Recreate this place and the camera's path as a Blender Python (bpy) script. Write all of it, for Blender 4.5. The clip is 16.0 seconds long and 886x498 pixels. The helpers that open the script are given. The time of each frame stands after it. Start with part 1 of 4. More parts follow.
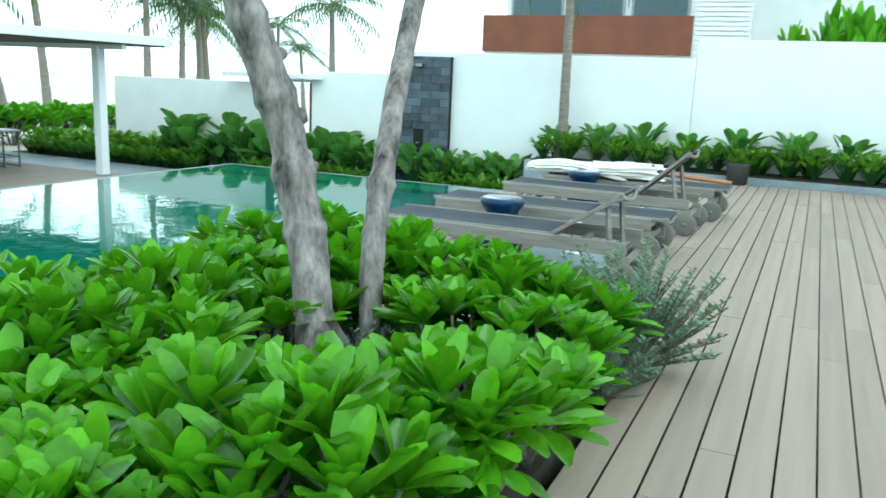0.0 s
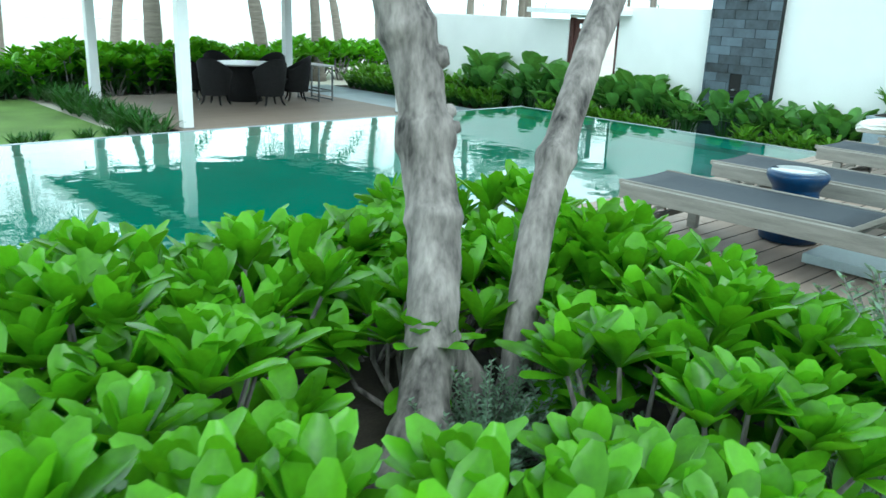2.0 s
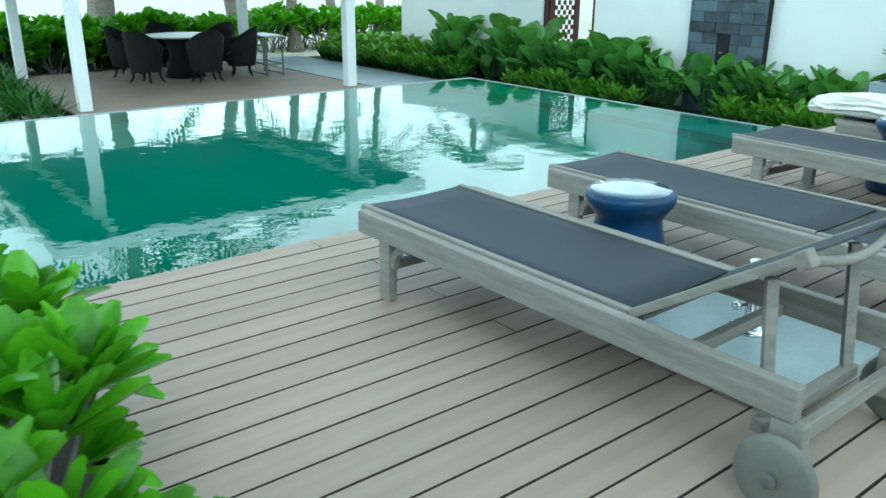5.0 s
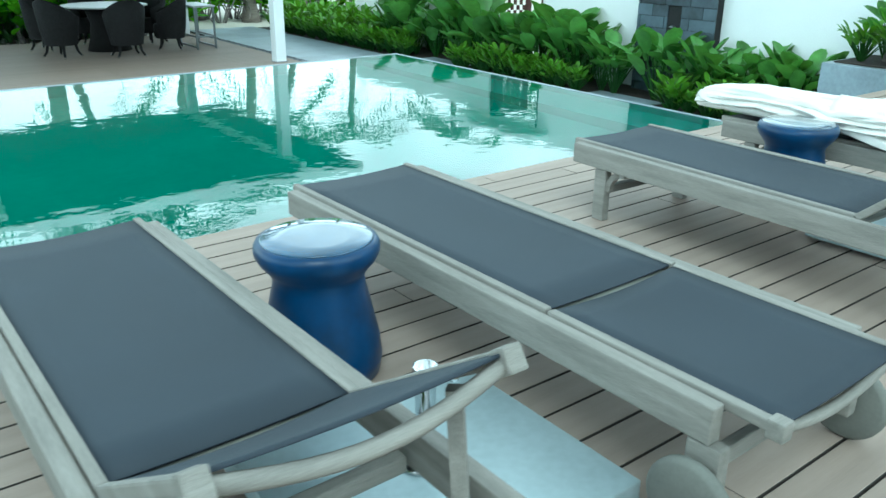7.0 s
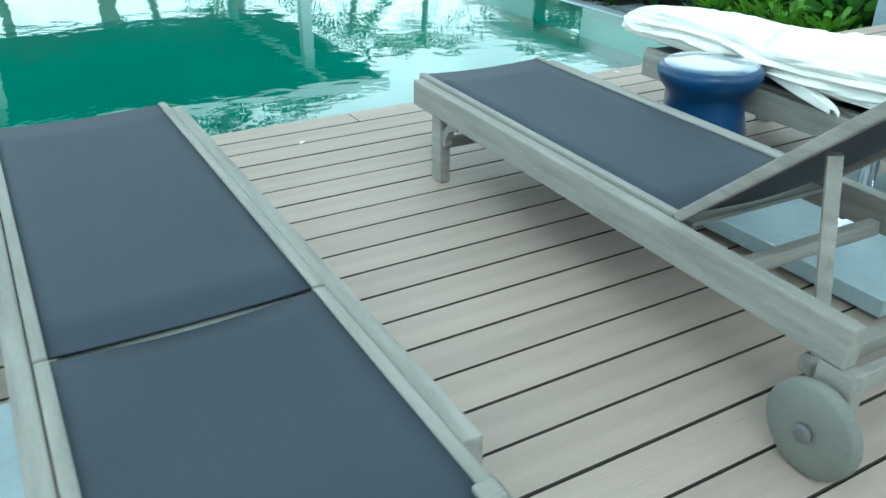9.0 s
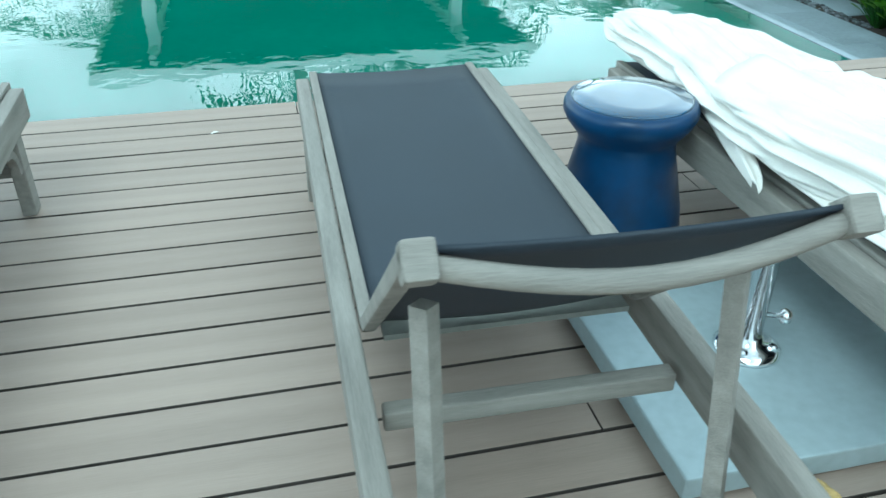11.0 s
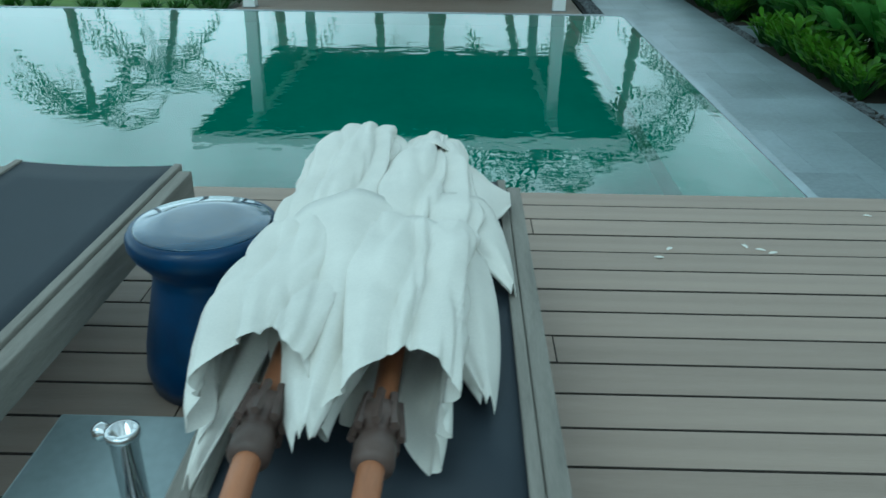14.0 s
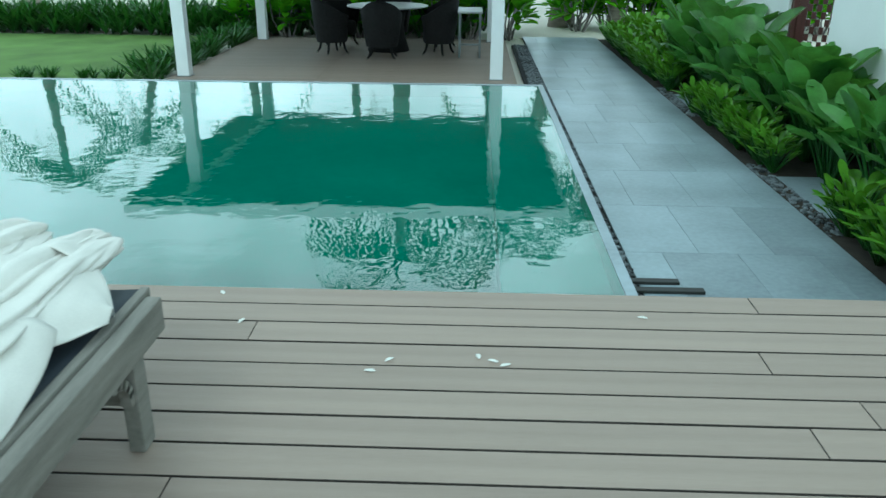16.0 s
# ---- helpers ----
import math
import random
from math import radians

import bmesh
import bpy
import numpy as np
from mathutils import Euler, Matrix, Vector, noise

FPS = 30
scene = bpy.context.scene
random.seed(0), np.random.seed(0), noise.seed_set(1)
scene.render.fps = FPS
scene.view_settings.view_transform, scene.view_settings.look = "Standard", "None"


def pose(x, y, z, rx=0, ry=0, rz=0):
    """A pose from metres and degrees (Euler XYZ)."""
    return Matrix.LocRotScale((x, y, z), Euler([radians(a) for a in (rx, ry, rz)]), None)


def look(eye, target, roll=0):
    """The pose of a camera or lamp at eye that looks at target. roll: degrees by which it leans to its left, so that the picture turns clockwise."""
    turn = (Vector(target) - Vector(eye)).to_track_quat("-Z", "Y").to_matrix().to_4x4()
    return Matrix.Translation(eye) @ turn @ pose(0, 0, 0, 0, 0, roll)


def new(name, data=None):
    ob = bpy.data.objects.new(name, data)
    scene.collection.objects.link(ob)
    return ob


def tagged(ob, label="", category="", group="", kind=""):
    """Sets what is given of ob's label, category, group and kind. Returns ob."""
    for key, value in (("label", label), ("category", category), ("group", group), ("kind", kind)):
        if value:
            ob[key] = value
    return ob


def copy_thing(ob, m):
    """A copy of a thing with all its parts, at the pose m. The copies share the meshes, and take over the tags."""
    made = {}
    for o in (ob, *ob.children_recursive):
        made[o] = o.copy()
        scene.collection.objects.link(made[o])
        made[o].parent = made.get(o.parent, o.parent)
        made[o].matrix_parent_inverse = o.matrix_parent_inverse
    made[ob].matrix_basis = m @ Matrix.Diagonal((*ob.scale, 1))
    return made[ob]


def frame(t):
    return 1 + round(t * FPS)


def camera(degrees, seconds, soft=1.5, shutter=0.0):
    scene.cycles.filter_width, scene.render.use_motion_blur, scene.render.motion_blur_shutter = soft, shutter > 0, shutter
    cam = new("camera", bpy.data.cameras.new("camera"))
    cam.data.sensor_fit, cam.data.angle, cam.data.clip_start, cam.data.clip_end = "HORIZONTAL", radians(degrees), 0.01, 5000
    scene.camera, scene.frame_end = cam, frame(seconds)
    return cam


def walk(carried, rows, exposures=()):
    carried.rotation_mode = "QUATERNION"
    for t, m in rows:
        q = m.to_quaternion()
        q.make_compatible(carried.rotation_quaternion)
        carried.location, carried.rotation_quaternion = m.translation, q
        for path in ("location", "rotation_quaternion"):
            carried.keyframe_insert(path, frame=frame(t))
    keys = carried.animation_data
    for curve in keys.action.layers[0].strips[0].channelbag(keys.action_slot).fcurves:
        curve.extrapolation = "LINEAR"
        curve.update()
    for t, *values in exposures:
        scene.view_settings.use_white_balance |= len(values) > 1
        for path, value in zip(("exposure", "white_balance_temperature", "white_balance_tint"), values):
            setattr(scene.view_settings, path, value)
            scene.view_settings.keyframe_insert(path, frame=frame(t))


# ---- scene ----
cam = camera(58.0, 16.0, shutter=0.25)
EXPOSURES = [(0.0, 0.25, 5480, -13), (2.0, 0.36, 5480, -13), (3.5, 0.4, 5480, -11), (4.0, 0.0, 5380, -13), (7.0, 0.35, 5150, -18), (11.0, 0.25, 5150, -15), (11.5, 0.62, 5150, -17), (12.0, -0.05, 5100, -17), (12.5, -0.42, 5050, -17), (13.0, -0.5, 5000, -19), (13.5, -1.15, 4950, -22), (14.2, -0.72, 5000, -20), (14.6, -0.55, 5050, -19), (15.0, -0.45, 5180, -19), (16.0, -0.35, 5180, -19)]
PATH = [
    (0.0, pose(-8.151, -3.757, 1.392, 78.18, -2.37, -64.99)),
    (0.5, pose(-7.843, -3.688, 1.376, 76.56, -2.40, -59.54)),
    (1.0, pose(-7.567, -3.651, 1.349, 75.24, -2.45, -53.63)),
    (1.5, pose(-7.258, -3.664, 1.361, 73.56, -2.30, -46.49)),
    (2.0, pose(-6.897, -3.618, 1.370, 73.13, -2.15, -41.79)),
    (2.5, pose(-6.449, -3.581, 1.340, 72.82, -1.91, -40.06)),
    (3.0, pose(-5.998, -3.515, 1.317, 72.65, -1.65, -39.55)),
    (3.5, pose(-5.605, -3.491, 1.320, 72.23, -1.30, -39.07)),
    (4.0, pose(-5.246, -3.469, 1.326, 71.91, -0.81, -38.88)),
    (6.5, pose(-3.265, -3.480, 1.311, 68.70, -0.47, -37.56)),
    (7.0, pose(-2.895, -3.421, 1.302, 68.51, -0.50, -37.31)),
    (7.5, pose(-2.517, -3.454, 1.255, 67.75, -0.26, -35.07)),
    (8.0, pose(-2.133, -3.452, 1.227, 64.78, 0.15, -33.70)),
    (8.5, pose(-1.780, -3.450, 1.222, 63.12, -0.05, -32.47)),
    (11.0, pose(-0.155, -3.353, 1.246, 58.88, -0.46, -13.48)),
    (11.5, pose(0.080, -3.349, 1.203, 58.88, -0.51, -12.71)),
    (12.0, pose(0.396, -3.293, 1.215, 59.28, -0.42, -11.62)),
    (12.5, pose(0.687, -3.287, 1.211, 60.13, -0.21, -6.01)),
    (13.0, pose(0.965, -3.270, 1.225, 60.87, 0.02, -2.53)),
    (13.5, pose(1.242, -3.197, 1.250, 62.28, -0.29, 0.86)),
    (14.0, pose(1.508, -3.212, 1.275, 64.13, -0.58, 1.36)),
    (14.5, pose(1.745, -3.178, 1.280, 66.31, -0.58, 1.61)),
    (15.0, pose(2.007, -3.059, 1.278, 67.96, -0.40, 1.75)),
    (15.5, pose(2.265, -2.951, 1.290, 68.52, -0.25, 2.02)),
    (16.0, pose(2.536, -2.800, 1.276, 68.48, -0.42, 2.07)),
]
walk(cam, PATH, EXPOSURES)

# ---- light ----
world = bpy.data.worlds.new("sky")
scene.world = world
world.use_nodes = True
wn = world.node_tree.nodes
wl = world.node_tree.links
sky = wn.new("ShaderNodeTexSky")
sky.sky_type = "NISHITA"
sky.sun_disc = False
sky.sun_elevation = radians(50)
sky.sun_rotation = radians(150)
sky.dust_density = 4.0
soft_sky = wn.new("ShaderNodeHueSaturation")
soft_sky.inputs["Saturation"].default_value = 0.3
soft_sky.inputs["Value"].default_value = 1.0
wl.new(sky.outputs[0], soft_sky.inputs["Color"])
overcast = wn.new("ShaderNodeMix")
overcast.data_type = "RGBA"
overcast.inputs[0].default_value = 0.75
overcast.inputs[7].default_value = (10.0, 10.3, 10.6, 1)
wl.new(soft_sky.outputs[0], overcast.inputs[6])
where = wn.new("ShaderNodeTexCoord")
height = wn.new("ShaderNodeSeparateXYZ")
wl.new(where.outputs["Generated"], height.inputs[0])
haze = wn.new("ShaderNodeMapRange")
haze.interpolation_type = "SMOOTHSTEP"
haze.inputs["From Min"].default_value, haze.inputs["From Max"].default_value = 0.0, 1.0
haze.inputs["To Min"].default_value, haze.inputs["To Max"].default_value = 1.75, 0.7
wl.new(height.outputs["Z"], haze.inputs["Value"])
bright = wn.new("ShaderNodeVectorMath")
bright.operation = "SCALE"
wl.new(overcast.outputs[2], bright.inputs[0])
wl.new(haze.outputs[0], bright.inputs["Scale"])
clouds = wn.new("ShaderNodeTexNoise")
clouds.inputs["Scale"].default_value, clouds.inputs["Detail"].default_value, clouds.inputs["Roughness"].default_value = 3.2, 5, 0.55
wl.new(where.outputs["Generated"], clouds.inputs["Vector"])
cover = wn.new("ShaderNodeMapRange")
cover.inputs["From Min"].default_value, cover.inputs["From Max"].default_value = 0.38, 0.62
cover.inputs["To Min"].default_value, cover.inputs["To Max"].default_value = 0.72, 1.25
wl.new(clouds.outputs[0], cover.inputs["Value"])
cloudy = wn.new("ShaderNodeVectorMath")
cloudy.operation = "SCALE"
wl.new(bright.outputs[0], cloudy.inputs[0])
wl.new(cover.outputs[0], cloudy.inputs["Scale"])
wl.new(cloudy.outputs[0], wn["Background"].inputs["Color"])
wn["Background"].inputs["Strength"].default_value = 0.15
sun_data = bpy.data.lights.new("sun", "SUN")
sun_data.energy = 1.0
sun_data.angle = radians(25)
sun_data.color = (1.0, 0.97, 0.92)
sun = new("sun", sun_data)
sun.matrix_world = look((0, 0, 20), (6.5, 11.0, 5.0))


# ---- materials ----
def material(name, color, rough=0.6, metal=0.0, vary=0.12, scale=6.0, bump=0.15, fine=90.0, stretch=(1, 1, 1), piece=0.0, island=0.0, coat=0.0, spec=0.5):
    """Colour with broad stains and fine grain; piece or island: how much each piece differs."""
    m = bpy.data.materials.new(name)
    m.use_nodes = True
    n, l = m.node_tree.nodes, m.node_tree.links
    b = n["Principled BSDF"]
    b.inputs["Roughness"].default_value = rough
    b.inputs["Metallic"].default_value = metal
    b.inputs["Coat Weight"].default_value = coat
    b.inputs["Specular IOR Level"].default_value = spec
    tc = n.new("ShaderNodeTexCoord")
    mp = n.new("ShaderNodeMapping")
    mp.inputs["Scale"].default_value = stretch
    l.new(tc.outputs["Object"], mp.inputs["Vector"])
    big, small = n.new("ShaderNodeTexNoise"), n.new("ShaderNodeTexNoise")
    big.inputs["Scale"].default_value, big.inputs["Detail"].default_value = scale, 4
    small.inputs["Scale"].default_value, small.inputs["Detail"].default_value = fine, 3
    l.new(mp.outputs[0], big.inputs["Vector"])
    l.new(mp.outputs[0], small.inputs["Vector"])
    mix = n.new("ShaderNodeMath")
    mix.operation = "MULTIPLY_ADD"
    mix.inputs[1].default_value = 0.45
    l.new(small.outputs[0], mix.inputs[0])
    l.new(big.outputs[0], mix.inputs[2])
    last = mix.outputs[0]
    if piece or island:
        src = n.new("ShaderNodeObjectInfo").outputs["Random"] if piece else n.new("ShaderNodeNewGeometry").outputs["Random Per Island"]
        add = n.new("ShaderNodeMath")
        add.operation = "MULTIPLY_ADD"
        add.inputs[1].default_value = piece or island
        l.new(src, add.inputs[0])
        l.new(last, add.inputs[2])
        off = n.new("ShaderNodeMath")
        off.operation = "SUBTRACT"
        off.inputs[1].default_value = (piece or island) / 2
        l.new(add.outputs[0], off.inputs[0])
        last = off.outputs[0]
    ramp = n.new("ShaderNodeMapRange")
    ramp.inputs["From Min"].default_value, ramp.inputs["From Max"].default_value = 0.35, 1.1
    ramp.inputs["To Min"].default_value, ramp.inputs["To Max"].default_value = 1 - vary * 1.6, 1 + vary * 1.6
    ramp.clamp = False
    l.new(last, ramp.inputs["Value"])
    tint = n.new("ShaderNodeVectorMath")
    tint.operation = "SCALE"
    tint.inputs[0].default_value = color
    l.new(ramp.outputs[0], tint.inputs["Scale"])
    l.new(tint.outputs[0], b.inputs["Base Color"])
    if bump:
        bp = n.new("ShaderNodeBump")
        bp.inputs["Strength"].default_value, bp.inputs["Distance"].default_value = bump, 0.01
        l.new(mix.outputs[0], bp.inputs["Height"])
        l.new(bp.outputs[0], b.inputs["Normal"])
    return m


def leaf_material(name, color, rough=0.28, island=0.6, thin=0.25):
    m = material(name, color, rough, vary=0.34, scale=9, bump=0.1, fine=60, island=island, spec=0.32)
    n, l = m.node_tree.nodes, m.node_tree.links
    b = n["Principled BSDF"]
    tr = n.new("ShaderNodeBsdfTranslucent")
    tr.inputs["Color"].default_value = (min(color[0] * 1.8, 1), min(color[1] * 1.7, 1), color[2] * 0.8, 1)
    mx = n.new("ShaderNodeMixShader")
    mx.inputs[0].default_value = thin
    l.new(b.outputs[0], mx.inputs[1])
    l.new(tr.outputs[0], mx.inputs[2])
    l.new(mx.outputs[0], n["Material Output"].inputs["Surface"])
    return m


DECK = material("deck_board", (0.33, 0.26, 0.213), 0.6, vary=0.12, scale=2.5, bump=0.25, fine=60, stretch=(0.25, 6, 1), piece=0.3)
DECK_FAR = material("deck_far", (0.33, 0.26, 0.213), 0.6, vary=0.12, scale=2.5, bump=0.25, fine=60, stretch=(0.25, 6, 1), island=0.3)
# shade of the board gaps, put into the colour of the board sides
DECK_EDGE_SHADE = material("shaded_board_edge", (0.05, 0.042, 0.036), 0.85, vary=0.3, scale=5)
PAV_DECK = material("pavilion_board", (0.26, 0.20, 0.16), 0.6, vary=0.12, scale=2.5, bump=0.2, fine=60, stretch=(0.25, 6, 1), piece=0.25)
TEAK = material("weathered_teak", (0.235, 0.22, 0.195), 0.75, vary=0.22, scale=5, bump=0.35, fine=50, stretch=(7, 0.7, 7))
TEAK_X = material("weathered_teak_cross", (0.23, 0.215, 0.19), 0.75, vary=0.22, scale=5, bump=0.35, fine=50, stretch=(0.7, 7, 7))
SLING = material("sling_fabric", (0.018, 0.026, 0.038), 0.65, vary=0.12, scale=3, bump=0.25, fine=450)
RUBBER = material("wheel_rubber", (0.16, 0.16, 0.14), 0.8, vary=0.15)
CERAMIC = material("blue_ceramic", (0.004, 0.03, 0.088), 0.34, vary=0.3, scale=7, bump=0.04, fine=30, coat=0.12, spec=0.3)
WET = material("wet_blue_ceramic", (0.01, 0.05, 0.11), 0.1, vary=0.4, scale=9, bump=0.06, fine=14, coat=1.0)
SLAB = material("umbrella_base_metal", (0.42, 0.50, 0.52), 0.38, metal=0.35, vary=0.12, scale=4, bump=0.05, fine=40)
CHROME = material("chrome", (0.75, 0.76, 0.77), 0.09, metal=1.0, vary=0.05, bump=0.0)
CANVAS = material("cream_canvas", (0.76, 0.74, 0.69), 0.85, vary=0.07, scale=6, bump=0.2, fine=200)
POLE = material("umbrella_pole", (0.36, 0.15, 0.07), 0.45, vary=0.2, scale=6, bump=0.1, fine=60, stretch=(6, 0.6, 6))
HUB = material("umbrella_hub", (0.09, 0.06, 0.05), 0.5, vary=0.2)
WHITE = material("white_plaster", (0.80, 0.81, 0.80), 0.8, vary=0.05, scale=1.2, bump=0.08, fine=60)
WHITE_PAINT = material("white_paint", (0.78, 0.79, 0.79), 0.45, vary=0.04, scale=3, bump=0.05)
SLATE = material("slate_tile", (0.06, 0.08, 0.10), 0.5, vary=0.3, scale=5, bump=0.4, fine=30, piece=0.9)
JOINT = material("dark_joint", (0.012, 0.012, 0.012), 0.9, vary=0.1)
PAVING = material("grey_paving", (0.28, 0.33, 0.365), 0.35, vary=0.22, scale=1.8, bump=0.12, fine=26, piece=0.3)
PEBBLE = material("black_pebble", (0.10, 0.11, 0.12), 0.45, vary=0.3, scale=8, bump=0.1, island=1.2)
SOIL = material("soil", (0.035, 0.027, 0.02), 0.95, vary=0.35, scale=9, bump=0.8, fine=70)
SAND = material("pale_sand", (0.62, 0.58, 0.50), 0.95, vary=0.08, scale=0.8, bump=0.3, fine=20)
LAWN = material("lawn", (0.13, 0.22, 0.045), 0.9, vary=0.3, scale=1.3, bump=0.9, fine=160)
SEA = material("sea", (0.25, 0.55, 0.55), 0.15, vary=0.1, scale=0.3, bump=0.2, fine=3)
POOL = material("pool_tile", (0.02, 0.34, 0.25), 0.4, vary=0.12, scale=1.2, bump=0.1, fine=14)
WICKER = material("dark_wicker", (0.012, 0.011, 0.011), 0.75, vary=0.3, scale=30, bump=0.9, fine=180, spec=0.2)
STEEL = material("grey_steel", (0.25, 0.26, 0.27), 0.35, metal=0.8, vary=0.1)
TABLE_TOP = material("stone_tabletop", (0.42, 0.42, 0.40), 0.35, vary=0.15, scale=7, bump=0.05)
BARK = material("grey_bark", (0.20, 0.178, 0.168), 0.9, vary=0.75, scale=14, bump=1.0, fine=55, stretch=(1, 1, 0.35))
PALM_BARK = material("palm_bark", (0.22, 0.19, 0.16), 0.9, vary=0.3, scale=8, bump=0.8, fine=40, stretch=(0.5, 0.5, 4))
BROWN = material("corten_panel", (0.16, 0.05, 0.022), 0.6, vary=0.2, scale=1.5, bump=0.1)
GATE = material("dark_red_timber", (0.075, 0.022, 0.018), 0.5, vary=0.25, scale=6, bump=0.2, stretch=(6, 6, 0.6))
SOFFIT = material("soffit_timber", (0.10, 0.075, 0.055), 0.6, vary=0.2, scale=3, bump=0.2, stretch=(0.4, 6, 1))
GLASS = material("window_glass", (0.05, 0.09, 0.11), 0.05, vary=0.1, bump=0.0)
POT = material("dark_pot", (0.03, 0.03, 0.028), 0.6, vary=0.2)
LEAF = leaf_material("naupaka_leaf", (0.108, 0.295, 0.009), 0.24)
LEAF_BIG = leaf_material("broad_leaf", (0.10, 0.23, 0.05), 0.32)
LEAF_LIME = leaf_material("lime_leaf", (0.10, 0.22, 0.02))
LEAF_SILVER = leaf_material("silver_leaf", (0.16, 0.24, 0.17), 0.7)
LEAF_DARK = leaf_material("strap_leaf", (0.035, 0.10, 0.018))
LEAF_PALM = leaf_material("palm_leaf", (0.06, 0.11, 0.03), 0.4)


def water_material():
    m = bpy.data.materials.new("water")
    m.use_nodes = True
    n, l = m.node_tree.nodes, m.node_tree.links
    b = n["Principled BSDF"]
    b.inputs["Base Color"].default_value = (0.75, 0.97, 0.93, 1)
    b.inputs["Roughness"].default_value = 0.0
    b.inputs["IOR"].default_value = 2.1
    b.inputs["Transmission Weight"].default_value = 1.0
    tc = n.new("ShaderNodeTexCoord")
    a = n.new("ShaderNodeTexNoise")
    a.inputs["Scale"].default_value, a.inputs["Detail"].default_value = 3.5, 3
    l.new(tc.outputs["Object"], a.inputs["Vector"])
    bp = n.new("ShaderNodeBump")
    bp.inputs["Strength"].default_value, bp.inputs["Distance"].default_value = 0.2, 0.013
    l.new(a.outputs[0], bp.inputs["Height"])
    l.new(bp.outputs[0], b.inputs["Normal"])
    return m


WATER = water_material()


# ---- building helpers ----
def mesh_from(name, bm, mat, smooth=False):
    me = bpy.data.meshes.new(name)
    bmesh.ops.recalc_face_normals(bm, faces=bm.faces)
    if smooth:
        for f in bm.faces:
            f.smooth = True
    bm.to_mesh(me)
    bm.free()
    me.materials.append(mat)
    return me


def part(name, bm, mat, parent=None, label="", smooth=False):
    ob = new(name, mesh_from(name, bm, mat, smooth) if not isinstance(bm, bpy.types.Mesh) else bm)
    ob.parent = parent
    if label:
        ob["label"] = label
    return ob


def thing(name, label, category, m=None, group="", kind=""):
    ob = new(name)
    ob.empty_display_size = 0.1
    if m is not None:
        ob.matrix_basis = m
    return tagged(ob, label, category, group, kind)


def box(bm, x0, x1, y0, y1, z0, z1, bevel=0.0, m=None):
    r = bmesh.ops.create_cube(bm, size=1, matrix=Matrix.Translation(((x0 + x1) / 2, (y0 + y1) / 2, (z0 + z1) / 2)) @ Matrix.Diagonal((x1 - x0, y1 - y0, z1 - z0, 1)))
    vs = r["verts"]
    if bevel:
        es = list({e for v in vs for e in v.link_edges})
        g = bmesh.ops.bevel(bm, geom=es, offset=bevel, segments=2, affect="EDGES", profile=0.6)
        vs = g["verts"]
    if m is not None:
        bmesh.ops.transform(bm, matrix=m, verts=vs)
    return bm


def boxed(*a, **k):
    return box(bmesh.new(), *a, **k)


def lathe(profile, n=32, bm=None, m=None):
    bm = bm or bmesh.new()
    rings = []
    for r, z in profile:
        rings.append([bm.verts.new((r * math.cos(2 * math.pi * i / n), r * math.sin(2 * math.pi * i / n), z)) for i in range(n)])
    for a, b in zip(rings, rings[1:]):
        for i in range(n):
            bm.faces.new((a[i], a[(i + 1) % n], b[(i + 1) % n], b[i]))
    bm.faces.new(rings[0][::-1])
    bm.faces.new(rings[-1])
    if m is not None:
        bmesh.ops.transform(bm, matrix=m, verts=[v for r in rings for v in r])
    return bm


def tube(points, radii, n=10, bm=None, rough=0.0):
    """A bent, tapered tube through the points."""
    bm = bm or bmesh.new()
    rings = []
    pts = [Vector(p) for p in points]
    for i, p in enumerate(pts):
        d = (pts[min(i + 1, len(pts) - 1)] - pts[max(i - 1, 0)]).normalized()
        u = d.cross(Vector((0, 1, 0.13))).normalized()
        v = d.cross(u)
        ring = []
        for k in range(n):
            a = 2 * math.pi * k / n
            q = p + (u * math.cos(a) + v * math.sin(a)) * radii[i]
            if rough:
                q += (q - p) * rough * (noise.noise(Vector((q.x * 9, q.y * 9, q.z * 5))) + 0.8 * noise.noise(Vector((q.x * 45, q.y * 45, q.z * 14))))
            ring.append(bm.verts.new(q))
        rings.append(ring)
    for a, b in zip(rings, rings[1:]):
        for k in range(n):
            bm.faces.new((a[k], a[(k + 1) % n], b[(k + 1) % n], b[k]))
    bm.faces.new(rings[0][::-1])
    bm.faces.new(rings[-1])
    return bm


def leaf(bm, base, way, length, width, droop=0.3, cup=0.15, steps=4, tip=0.7, neck=0.15):
    """A bent leaf blade, two strips wide, widest near its tip."""
    way = Vector(way).normalized()
    side = way.cross(Vector((0, 0, 1)))
    if side.length < 0.05:
        side = Vector((1, 0, 0))
    side.normalize()
    up = side.cross(way).normalized()
    rows = []
    for i in range(steps + 1):
        s = i / steps
        w = width / 2 * (neck + (1 - neck) * math.sin(math.pi * min(s / tip, 1) / 2) ** 1.3)
        if s > tip:
            w *= max(0.3, (1 - ((s - tip) / (1.02 - tip)) ** 2) ** 0.5)
        c = Vector(base) + way * length * s - up * droop * length * s * s
        rows.append((bm.verts.new(c + side * w + up * cup * w), bm.verts.new(c - up * cup * w * 0.6), bm.verts.new(c - side * w + up * cup * w)))
    for a, b in zip(rows, rows[1:]):
        bm.faces.new((a[0], a[1], b[1], b[0]))
        bm.faces.new((a[1], a[2], b[2], b[1]))


def structure(name, bm, mat, label="", category=""):
    return tagged(part(name, bm, mat), label, category, kind="structure")


WL = -0.69   # stone path and garden
PW = -0.20   # brimming pool water, over the rim
PF = -0.60   # pavilion floor

